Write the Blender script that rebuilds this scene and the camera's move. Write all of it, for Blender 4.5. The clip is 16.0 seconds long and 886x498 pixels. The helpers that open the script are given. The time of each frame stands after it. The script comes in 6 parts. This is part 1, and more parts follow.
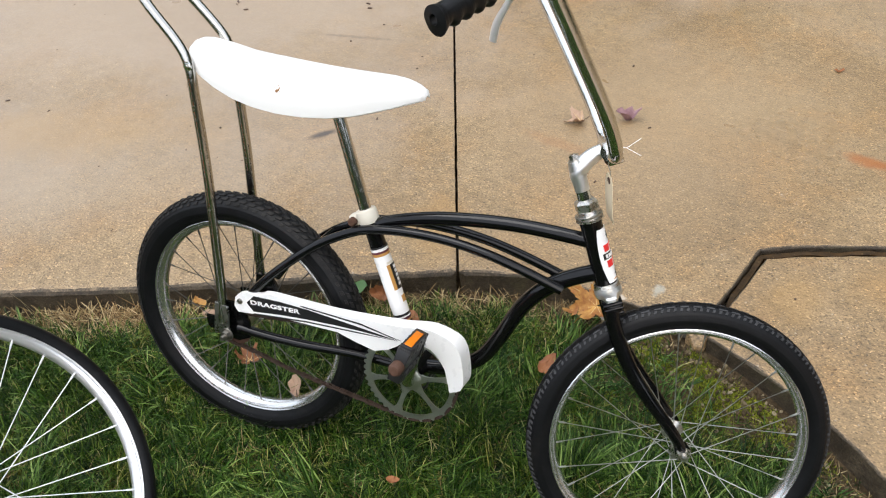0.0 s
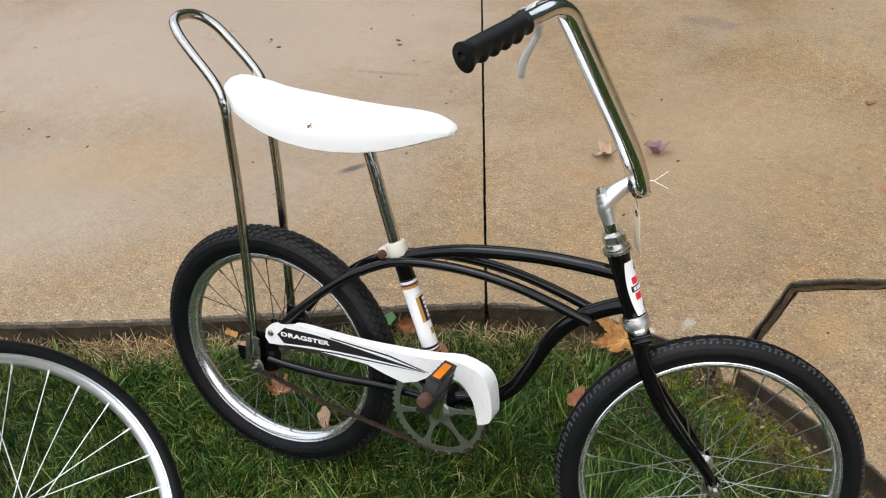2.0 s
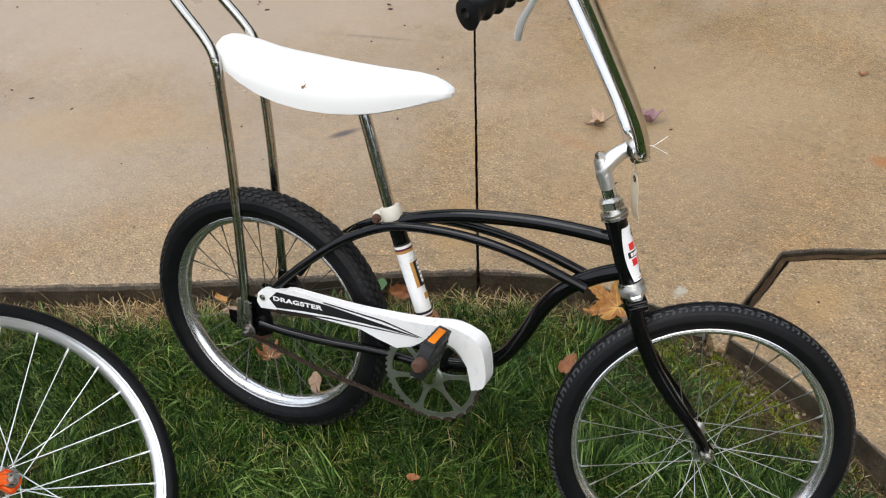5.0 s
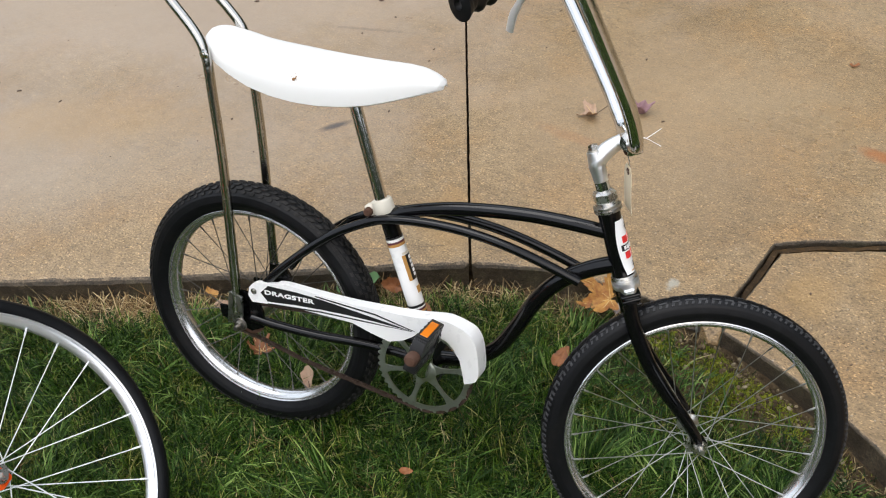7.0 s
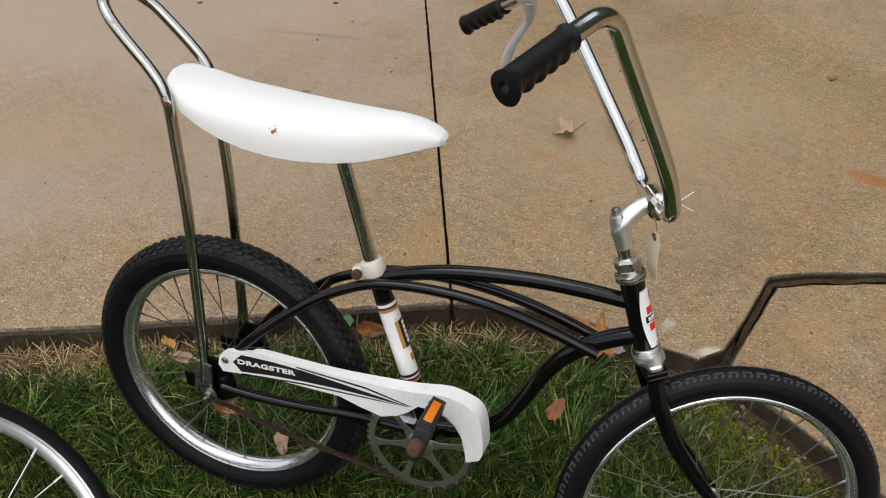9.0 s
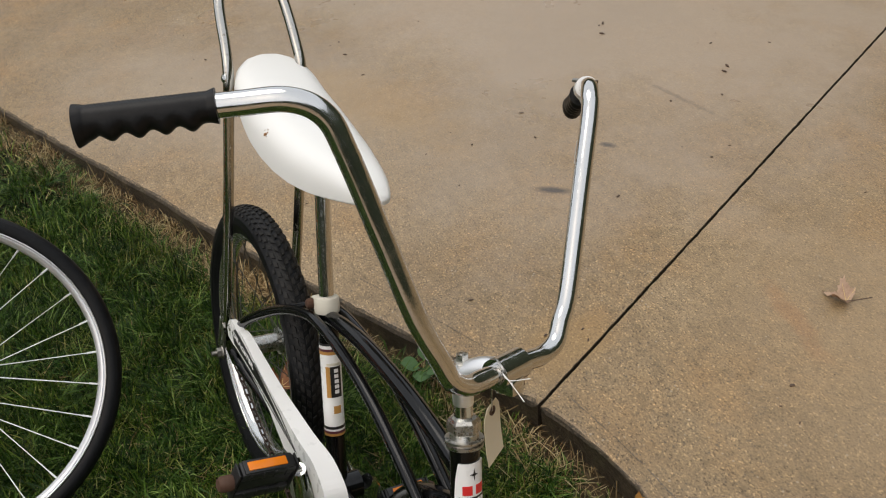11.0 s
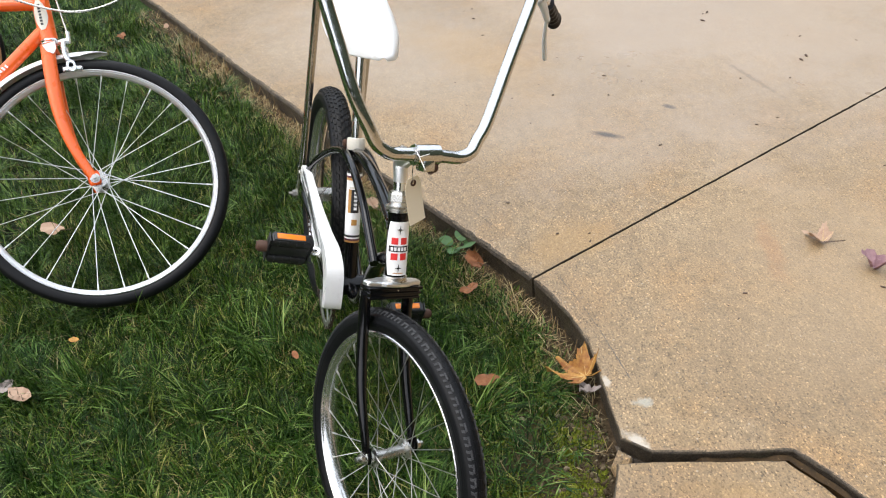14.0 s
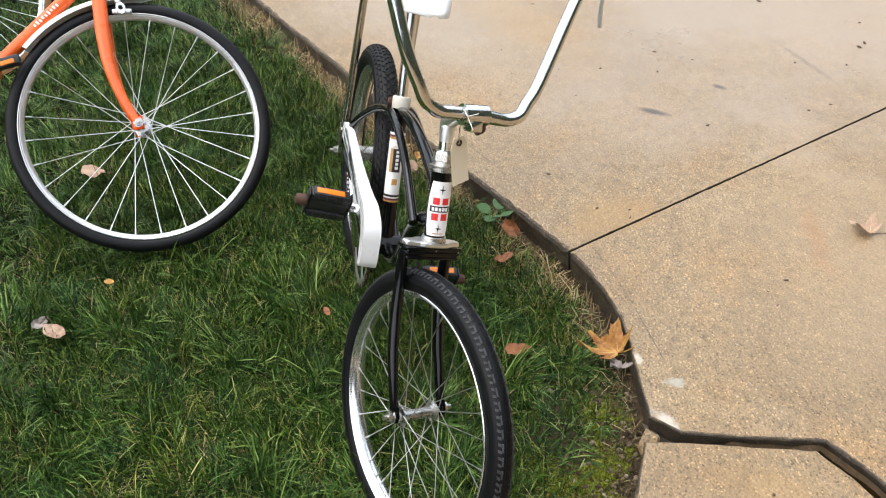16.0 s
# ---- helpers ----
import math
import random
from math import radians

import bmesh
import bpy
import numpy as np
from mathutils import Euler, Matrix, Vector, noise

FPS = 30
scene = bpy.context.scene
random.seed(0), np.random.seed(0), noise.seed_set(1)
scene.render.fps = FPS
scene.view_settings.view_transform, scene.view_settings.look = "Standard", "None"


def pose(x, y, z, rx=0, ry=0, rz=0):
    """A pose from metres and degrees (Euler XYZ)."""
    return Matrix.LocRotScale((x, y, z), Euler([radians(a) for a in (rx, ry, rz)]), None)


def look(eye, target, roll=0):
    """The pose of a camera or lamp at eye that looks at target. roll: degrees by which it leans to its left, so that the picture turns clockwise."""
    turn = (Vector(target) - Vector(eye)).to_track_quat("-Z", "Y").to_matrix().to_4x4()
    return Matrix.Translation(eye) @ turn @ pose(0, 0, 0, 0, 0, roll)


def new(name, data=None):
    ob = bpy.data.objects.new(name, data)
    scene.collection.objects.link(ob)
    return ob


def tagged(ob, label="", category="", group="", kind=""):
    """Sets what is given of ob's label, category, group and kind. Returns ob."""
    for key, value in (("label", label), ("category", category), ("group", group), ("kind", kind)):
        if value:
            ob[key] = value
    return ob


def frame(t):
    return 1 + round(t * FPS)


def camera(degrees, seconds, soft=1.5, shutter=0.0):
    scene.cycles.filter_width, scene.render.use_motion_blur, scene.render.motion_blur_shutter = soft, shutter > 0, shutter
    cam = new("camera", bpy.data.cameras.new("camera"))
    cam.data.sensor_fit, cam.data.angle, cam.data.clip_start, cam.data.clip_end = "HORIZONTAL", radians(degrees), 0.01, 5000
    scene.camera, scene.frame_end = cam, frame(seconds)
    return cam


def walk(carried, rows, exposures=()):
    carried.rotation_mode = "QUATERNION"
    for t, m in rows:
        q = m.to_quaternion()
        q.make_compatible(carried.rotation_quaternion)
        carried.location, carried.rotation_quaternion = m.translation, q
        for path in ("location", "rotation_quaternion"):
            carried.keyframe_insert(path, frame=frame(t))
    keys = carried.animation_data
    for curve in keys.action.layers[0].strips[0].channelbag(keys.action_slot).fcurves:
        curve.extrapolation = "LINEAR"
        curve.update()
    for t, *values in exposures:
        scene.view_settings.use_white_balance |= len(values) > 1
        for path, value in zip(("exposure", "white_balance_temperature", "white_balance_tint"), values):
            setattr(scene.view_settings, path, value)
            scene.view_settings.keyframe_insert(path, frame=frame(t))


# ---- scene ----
cam = camera(55.0, 16.0, soft=1.12)
PATH = [
    (0, (0.837, -0.864, 1.347), (0.173, 0.498, 0.041), -5.2),
    (0.5, (0.845, -0.849, 1.349), (0.148, 0.526, 0.074), -6.1),
    (1, (0.851, -0.865, 1.354), (0.145, 0.524, 0.1), -6.0),
    (1.5, (0.846, -0.871, 1.355), (0.123, 0.523, 0.116), -6.2),
    (2, (0.843, -0.873, 1.354), (0.101, 0.509, 0.114), -6.6),
    (2.5, (0.844, -0.87, 1.353), (0.097, 0.501, 0.103), -6.7),
    (3, (0.836, -0.872, 1.349), (0.103, 0.496, 0.088), -6.1),
    (3.5, (0.828, -0.878, 1.347), (0.105, 0.493, 0.083), -6.1),
    (4, (0.815, -0.886, 1.344), (0.092, 0.477, 0.071), -6.1),
    (4.5, (0.815, -0.881, 1.341), (0.089, 0.454, 0.041), -6.2),
    (5, (0.824, -0.877, 1.34), (0.129, 0.478, 0.043), -5.4),
    (7.5, (0.815, -0.868, 1.336), (0.146, 0.483, 0.022), -5.0),
    (8, (0.746, -0.826, 1.345), (0.096, 0.521, 0.017), -4.5),
    (8.5, (0.661, -0.758, 1.331), (0.101, 0.586, -0.04), -3.7),
    (9, (0.654, -0.723, 1.343), (0.134, 0.652, -0.013), -2.2),
    (9.2, (0.68, -0.698, 1.338), (0.105, 0.671, -0.003), -3.0),
    (11.3, (1.268, -0.033, 1.256), (-0.207, 0.417, -0.017), -5.1),
    (11.5, (1.353, -0.008, 1.268), (-0.128, 0.347, -0.028), -4.6),
    (12, (1.593, -0.015, 1.285), (0.031, 0.267, 0.067), -6.2),
    (12.5, (1.733, -0.013, 1.282), (0.146, 0.245, 0.093), -7.0),
    (13, (1.789, 0.012, 1.268), (0.179, 0.288, 0.114), -5.9),
    (13.5, (1.777, 0.018, 1.27), (0.164, 0.26, 0.112), -6.9),
    (14, (1.763, 0.011, 1.265), (0.16, 0.278, 0.1), -6.3),
    (14.5, (1.759, 0.012, 1.257), (0.167, 0.288, 0.077), -5.7),
    (15, (1.767, 0.012, 1.244), (0.205, 0.286, 0.026), -5.7),
    (15.5, (1.767, -0.007, 1.244), (0.211, 0.284, 0.022), -5.2),
    (16, (1.756, -0.008, 1.243), (0.176, 0.182, 0.031), -4.1),
]
EXPOSURES = [(0, 0.90, 6500, 10), (1.0, 0.80, 6500, 10), (1.5, 0.77, 6500, 10), (3.5, 0.73, 6500, 10), (5, 0.7, 6500, 10), (7.5, 0.70, 6500, 10), (8.5, 0.48, 6600, 10), (9.2, 0.30, 6800, 10), (11.3, 0.20, 7050, 10), (12, 0.70, 6750, 10), (12.5, 0.87, 6500, 10), (13.5, 0.98, 6500, 10), (14.5, 1.05, 6500, 10), (16, 1.12, 6500, 10)]
walk(cam, [(t, look(e, g, r)) for t, e, g, r in PATH], EXPOSURES)

# ---------------------------------------------------------------- light
world = bpy.data.worlds.new("world")
scene.world = world
world.use_nodes = True
wn = world.node_tree.nodes
sky = wn.new("ShaderNodeTexSky")
sky.sky_type = "NISHITA"
sky.sun_disc = False
sky.sun_elevation, sky.sun_rotation = radians(48), radians(150)
sky.air_density, sky.dust_density, sky.ozone_density = 1.0, 6.0, 0.6
grey = wn.new("ShaderNodeMix")
grey.data_type = "RGBA"
grey.inputs["Factor"].default_value = 0.75
grey.inputs["B"].default_value = (7.3, 7.9, 8.8, 1)
world.node_tree.links.new(sky.outputs[0], grey.inputs["A"])
world.node_tree.links.new(grey.outputs["Result"], wn["Background"].inputs[0])
wn["Background"].inputs[1].default_value = 0.12
sun = new("sun", bpy.data.lights.new("sun", "SUN"))
sun.data.energy, sun.data.angle, sun.data.color = 0.9, radians(40), (1.0, 0.97, 0.93)
sun.matrix_world = look((-2.5, -1.0, 8), (0, 0, 0))

# ---------------------------------------------------------------- materials


def material(name, base, rough=0.5, metal=0.0, spec=0.5):
    m = bpy.data.materials.new(name)
    m.use_nodes = True
    b = m.node_tree.nodes["Principled BSDF"]
    b.inputs["Base Color"].default_value = (*base, 1)
    b.inputs["Roughness"].default_value = rough
    b.inputs["Metallic"].default_value = metal
    b.inputs["Specular IOR Level"].default_value = spec
    return m


class Net:
    """Short forms for building node trees."""

    def __init__(self, m):
        self.t, self.b = m.node_tree, m.node_tree.nodes["Principled BSDF"]

    def add(self, kind, **values):
        n = self.t.nodes.new(kind)
        for k, v in values.items():
            if k in n.inputs:
                n.inputs[k].default_value = v
        return n

    def link(self, a, b):
        self.t.links.new(a, b)

    def coords(self):
        return self.add("ShaderNodeTexCoord").outputs["Object"]

    def noise(self, scale, detail=4.0, rough=0.6, vec=None):
        n = self.add("ShaderNodeTexNoise", Scale=scale, Detail=detail, Roughness=rough)
        self.link(vec if vec else self.coords(), n.inputs["Vector"])
        return n.outputs["Fac"]

    def ramp(self, fac, stops):
        n = self.add("ShaderNodeValToRGB")
        e = n.color_ramp.elements
        while len(e) < len(stops):
            e.new(0.5)
        for el, (p, c) in zip(e, stops):
            el.position, el.color = p, (*c, 1) if len(c) == 3 else c
        self.link(fac, n.inputs[0])
        return n.outputs["Color"]

    def mix(self, fac, a, b, how="MIX"):
        n = self.add("ShaderNodeMix")
        n.data_type, n.blend_type = "RGBA", how
        for sock, v in (("Factor", fac), ("A", a), ("B", b)):
            s = [i for i in n.inputs if i.name == sock and i.enabled][0]
            if isinstance(v, (int, float)):
                s.default_value = v
            elif isinstance(v, tuple):
                s.default_value = (*v, 1)
            else:
                self.link(v, s)
        return [o for o in n.outputs if o.enabled][0]

    def bump(self, height, strength=0.3, dist=0.002, normal=None):
        n = self.add("ShaderNodeBump", Strength=strength, Distance=dist)
        self.link(height, n.inputs["Height"])
        if normal:
            self.link(normal, n.inputs["Normal"])
        return n.outputs["Normal"]

    def base(self, c):
        self.link(c, self.b.inputs["Base Color"])

    def rough(self, v):
        self.link(v, self.b.inputs["Roughness"])

    def normal(self, v):
        self.link(v, self.b.inputs["Normal"])


RUSTY, SMEAR, SCUFF, OCHRE = (0.30, 0.105, 0.028), (0.075, 0.062, 0.055), (0.52, 0.465, 0.385), (0.34, 0.20, 0.065)
# place, half sizes, turn in degrees, colour, strength, raggedness
STAINS = [((-1.5, 1.7), (2.0, 1.5), 20, (0.36, 0.285, 0.215), 0.75, 2.4), ((1.6, 2.6), (1.2, 0.7), 10, (0.36, 0.285, 0.205), 0.55, 2.6), ((0.48, 1.28), (0.62, 0.60), 20, (0.345, 0.250, 0.150), 0.48, 1.8), ((-1.35, 0.40), (1.3, 0.50), 23, (0.335, 0.272, 0.205), 0.62, 1.6),
          ((1.085, 1.20), (0.085, 0.035), -15, RUSTY, 0.8, 1.6), ((1.20, 1.16), (0.12, 0.05), -15, RUSTY, 0.35, 2.2),
          ((-0.380, 0.906), (0.064, 0.019), 48, SMEAR, 0.95, 0.5), ((-0.477, 1.152), (0.032, 0.016), 30, SMEAR, 0.9, 1.4),
          ((0.756, 0.506), (0.036, 0.022), 20, SCUFF, 0.85, 2.8), ((0.668, 0.562), (0.022, 0.015), 60, (0.42, 0.42, 0.36), 0.6, 3.0), ((0.589, 0.512), (0.022, 0.011), 0, SCUFF, 0.75, 2.6),
          ((0.42, 2.13), (0.14, 0.06), 0, SMEAR, 0.35, 2.6), ((-0.58, 1.48), (0.22, 0.012), 6, SMEAR, 0.35, 2.2),
          ((0.10, 0.60), (0.16, 0.10), 110, OCHRE, 0.40, 2.0), ((0.95, 0.62), (0.12, 0.07), 60, OCHRE, 0.38, 2.0), ((1.3, 0.75), (0.30, 0.12), 15, OCHRE, 0.32, 2.2),
          ((0.30, 1.05), (0.15, 0.03), 160, RUSTY, 0.22, 2.0), ((-1.1, 0.7), (0.5, 0.2), 20, OCHRE, 0.3, 2.2)]


def concrete():
    m = material("wet_concrete", (0.3, 0.22, 0.14), 0.5)
    n = Net(m)
    big = n.ramp(n.noise(1.6, 6, 0.65), [(0.30, (0.212, 0.144, 0.076)), (0.50, (0.268, 0.186, 0.098)), (0.70, (0.325, 0.238, 0.137))])
    warm = n.ramp(n.noise(4.0, 5, 0.65), [(0.48, (0, 0, 0)), (0.72, (0.7, 0.7, 0.7))])
    col = n.mix(warm, big, (0.315, 0.185, 0.074))
    pale = n.ramp(n.noise(2.3, 5, 0.7), [(0.56, (0, 0, 0)), (0.78, (0.7, 0.7, 0.7))])
    col = n.mix(pale, col, (0.385, 0.284, 0.170))
    stretch = n.add("ShaderNodeMapping", Scale=(0.8, 1.0, 1.0), Rotation=(0, 0, 0.37))
    n.link(n.coords(), stretch.inputs["Vector"])
    v = stretch.outputs["Vector"]
    grain = n.ramp(n.noise(230, 5, 0.8, v), [(0.30, (0.36, 0.33, 0.30)), (0.46, (0.92, 0.91, 0.90)), (0.58, (1.10, 1.09, 1.07)), (0.74, (1.85, 1.80, 1.70))])
    col = n.mix(1.0, col, grain, "MULTIPLY")
    cell = n.add("ShaderNodeTexVoronoi", Scale=340.0)
    n.link(v, cell.inputs["Vector"])
    spl = n.add("ShaderNodeSeparateColor")
    n.link(cell.outputs["Color"], spl.inputs[0])
    grit = n.ramp(spl.outputs[0], [(0.0, (0.45, 0.42, 0.38)), (0.12, (0.80, 0.79, 0.77)), (0.30, (0.98, 0.98, 0.98)), (0.80, (1.05, 1.04, 1.02)), (0.93, (1.25, 1.23, 1.20)), (1.0, (1.95, 1.90, 1.80))])
    col = n.mix(1.0, col, grit, "MULTIPLY")
    mottle = n.ramp(n.noise(34, 5, 0.7, v), [(0.32, (0.74, 0.73, 0.70)), (0.52, (1, 1, 1)), (0.72, (1.16, 1.14, 1.10))])
    col = n.mix(0.9, col, mottle, "MULTIPLY")
    broom = n.add("ShaderNodeMapping", Scale=(0.16, 1.0, 1.0), Rotation=(0, 0, 0.37))
    n.link(n.coords(), broom.inputs["Vector"])
    drawn = n.noise(190, 4, 0.7, broom.outputs["Vector"])
    col = n.mix(0.75, col, n.ramp(drawn, [(0.30, (0.74, 0.73, 0.71)), (0.52, (1.0, 1.0, 1.0)), (0.74, (1.20, 1.19, 1.16))]), "MULTIPLY")
    vor = n.add("ShaderNodeTexVoronoi", Scale=120.0)
    n.link(v, vor.inputs["Vector"])
    peb = n.ramp(vor.outputs["Distance"], [(0.0, (1, 1, 1)), (0.18, (1, 1, 1)), (0.28, (0, 0, 0))])
    pick = n.ramp(n.noise(55, 2), [(0.50, (0, 0, 0)), (0.56, (0.8, 0.8, 0.8))])
    col = n.mix(n.mix(1.0, peb, pick, "MULTIPLY"), col, (0.10, 0.075, 0.05))
    vor2 = n.add("ShaderNodeTexVoronoi", Scale=60.0)
    n.link(n.coords(), vor2.inputs["Vector"])
    lit = n.ramp(vor2.outputs["Distance"], [(0.0, (1, 1, 1)), (0.10, (1, 1, 1)), (0.17, (0, 0, 0))])
    pick2 = n.ramp(n.noise(24, 2), [(0.50, (0, 0, 0)), (0.58, (0.42, 0.42, 0.42))])
    col = n.mix(n.mix(1.0, lit, pick2, "MULTIPLY"), col, (0.52, 0.45, 0.35))
    # stains with a place and shape of their own
    for (cx, cy), (rx, ry), turn, tone, most, ragged in STAINS:
        near = n.add("ShaderNodeMapping", Location=(cx, cy, 0), Rotation=(0, 0, radians(turn)), Scale=(rx, ry, 1))
        near.vector_type = "TEXTURE"
        n.link(n.coords(), near.inputs["Vector"])
        far = n.add("ShaderNodeVectorMath")
        far.operation = "LENGTH"
        n.link(near.outputs["Vector"], far.inputs[0])
        wob = n.add("ShaderNodeMath")
        wob.operation = "MULTIPLY_ADD"
        wob.inputs[1].default_value, wob.inputs[2].default_value = ragged, -0.5 * ragged
        n.link(n.noise(max(0.9, 0.55 / min(rx, ry)), 6, 0.7), wob.inputs[0])
        tot = n.add("ShaderNodeMath")
        n.link(far.outputs["Value"], tot.inputs[0])
        n.link(wob.outputs[0], tot.inputs[1])
        col = n.mix(n.ramp(tot.outputs[0], [(0.35, (most,) * 3), (1.0, (0, 0, 0))]), col, tone)
    n.base(col)
    wet = n.ramp(n.noise(1.3, 5, 0.65), [(0.36, (0.26, 0.26, 0.26)), (0.64, (0.52, 0.52, 0.52))])
    n.rough(wet)
    n.normal(n.bump(n.noise(170, 4, 0.75), 0.45, 0.002, n.bump(drawn, 0.18, 0.003, n.bump(n.noise(16, 4), 0.12, 0.008))))
    return m


# vertical slab faces, much darker than the tops, with greenish patches
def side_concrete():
    m = material("dark_kerb_face", (0.1, 0.08, 0.06), 0.6)
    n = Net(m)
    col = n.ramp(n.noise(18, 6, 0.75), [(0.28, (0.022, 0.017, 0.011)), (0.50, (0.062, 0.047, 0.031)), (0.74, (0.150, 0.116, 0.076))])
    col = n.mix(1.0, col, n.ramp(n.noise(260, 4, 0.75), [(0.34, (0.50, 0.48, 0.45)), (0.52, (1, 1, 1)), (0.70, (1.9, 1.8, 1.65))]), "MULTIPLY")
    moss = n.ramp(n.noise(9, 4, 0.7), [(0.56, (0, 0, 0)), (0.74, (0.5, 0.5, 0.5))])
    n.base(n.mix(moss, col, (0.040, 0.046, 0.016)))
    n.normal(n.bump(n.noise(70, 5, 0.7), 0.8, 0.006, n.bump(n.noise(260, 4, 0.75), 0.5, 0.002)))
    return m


def arris_concrete():
    """Concrete darkened in ragged patches, for the worn arris between face and top."""
    m = material("darker_arris", (0.12, 0.09, 0.06), 0.6)
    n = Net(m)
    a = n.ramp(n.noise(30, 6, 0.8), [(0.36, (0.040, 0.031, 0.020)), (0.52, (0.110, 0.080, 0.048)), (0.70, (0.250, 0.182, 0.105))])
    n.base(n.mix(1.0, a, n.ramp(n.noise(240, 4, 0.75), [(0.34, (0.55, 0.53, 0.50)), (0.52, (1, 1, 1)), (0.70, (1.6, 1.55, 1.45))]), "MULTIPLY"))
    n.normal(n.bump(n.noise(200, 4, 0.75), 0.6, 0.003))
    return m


def soil():
    m = material("soil_and_thatch", (0.09, 0.065, 0.04), 0.95, 0, 0.2)
    n = Net(m)
    a = n.ramp(n.noise(35, 6, 0.75), [(0.3, (0.024, 0.017, 0.009)), (0.5, (0.068, 0.047, 0.025)), (0.7, (0.15, 0.108, 0.062))])
    n.base(a)
    n.normal(n.bump(n.noise(90, 5, 0.8), 0.9, 0.01))
    return m


# near-black ground: the shade between grass blades is put into its colour
def shaded_thatch():
    m = material("gap_shade_thatch", (0.015, 0.015, 0.008), 0.95, 0, 0.1)
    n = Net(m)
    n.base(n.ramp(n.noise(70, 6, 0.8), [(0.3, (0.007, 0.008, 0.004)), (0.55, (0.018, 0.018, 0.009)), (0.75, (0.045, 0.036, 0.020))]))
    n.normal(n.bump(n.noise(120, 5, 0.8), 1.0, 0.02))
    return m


def far_lawn():
    m = material("far_turf", (0.05, 0.1, 0.02), 0.9, 0, 0.2)
    n = Net(m)
    n.base(n.ramp(n.noise(60, 6, 0.8), [(0.3, (0.012, 0.030, 0.006)), (0.5, (0.040, 0.085, 0.014)), (0.7, (0.095, 0.135, 0.030))]))
    n.normal(n.bump(n.noise(120, 5, 0.8), 1.0, 0.02))
    return m


def blades(name, stops, rough=0.45, cool=None):
    m = material(name, stops[0][1], rough, 0, 0.16)
    n = Net(m)
    g = n.add("ShaderNodeNewGeometry")
    col = n.ramp(g.outputs["Random Per Island"], stops)
    if cool:
        col = n.mix(n.ramp(n.noise(5.5, 3, 0.6), [(0.52, (0, 0, 0)), (0.64, (0.8, 0.8, 0.8))]), col, n.ramp(g.outputs["Random Per Island"], cool))
    shade = n.ramp(n.noise(2.2, 3), [(0.3, (0.50, 0.55, 0.48)), (0.7, (1.08, 1.02, 0.88))])
    n.base(n.mix(1.0, col, shade, "MULTIPLY"))
    n.b.inputs["Transmission Weight"].default_value = 0.0
    n.b.inputs["Subsurface Weight"].default_value = 0.0
    return m


def chrome(name="chrome", tint=(0.78, 0.78, 0.76), rough=0.10, wear=0.0, dull=0.22):
    m = material(name, tint, rough, 1.0)
    n = Net(m)
    dirt = n.ramp(n.noise(90, 5, 0.7), [(0.45, (rough, rough, rough)), (0.8, (rough + dull,) * 3)])
    n.rough(dirt)
    if wear:
        n.base(n.mix(n.ramp(n.noise(160, 4, 0.7), [(0.62 - wear, (0, 0, 0)), (0.75, (0.8, 0.8, 0.8))]), tint, (0.22, 0.15, 0.09)))
    return m


def paint(name, col, rough=0.25, speck=(0.3, 0.3, 0.3), coat=0.4):
    m = material(name, col, rough)
    n = Net(m)
    n.base(n.mix(n.ramp(n.noise(130, 4, 0.7), [(0.66, (0, 0, 0)), (0.80, (0.5, 0.5, 0.5))]), col, speck))
    n.rough(n.ramp(n.noise(40, 4), [(0.3, (rough * 0.7,) * 3), (0.7, (rough * 1.4,) * 3)]))
    n.b.inputs["Coat Weight"].default_value = coat
    n.b.inputs["Coat Roughness"].default_value = 0.12
    return m


def rubber(name, col=(0.022, 0.022, 0.023), rough=0.6, dust=False):
    m = material(name, col, rough, 0, 0.22)
    n = Net(m)
    n.base(n.ramp(n.noise(60, 5, 0.7), [(0.35, col), (0.6, tuple(c * 1.5 for c in col)), (0.8, tuple(c * 3.0 for c in col))]))
    if dust:
        dusty = n.ramp(n.noise(11, 5, 0.7), [(0.55, (0, 0, 0)), (0.75, (0.14, 0.14, 0.14))])
        n.base(n.mix(dusty, n.b.inputs["Base Color"].links[0].from_socket, (0.050, 0.042, 0.033)))
    n.normal(n.bump(n.noise(300, 3), 0.25, 0.001))
    return m


CONCRETE, KERB, ARRIS_CONCRETE, SOIL, TURF, SHADED_THATCH = concrete(), side_concrete(), arris_concrete(), soil(), far_lawn(), shaded_thatch()
GREEN = blades("grass_blades", [(0.0, (0.005, 0.015, 0.002)), (0.38, (0.014, 0.042, 0.004)), (0.62, (0.040, 0.098, 0.009)), (0.80, (0.098, 0.180, 0.020)), (0.94, (0.22, 0.29, 0.060)), (1.0, (0.48, 0.44, 0.19))], 0.45,
               [(0.0, (0.005, 0.018, 0.004)), (0.42, (0.016, 0.056, 0.011)), (0.78, (0.055, 0.150, 0.036)), (1.0, (0.20, 0.36, 0.13))])
LOCKS = blades("long_grass_blades", [(0.0, (0.010, 0.031, 0.005)), (0.45, (0.035, 0.087, 0.014)), (0.78, (0.098, 0.184, 0.036)), (1.0, (0.29, 0.41, 0.13))], 0.4)
YELLOWED = blades("yellowing_grass_blades", [(0.0, (0.030, 0.046, 0.005)), (0.4, (0.090, 0.118, 0.014)), (0.75, (0.200, 0.220, 0.042)), (1.0, (0.46, 0.41, 0.16))], 0.5)
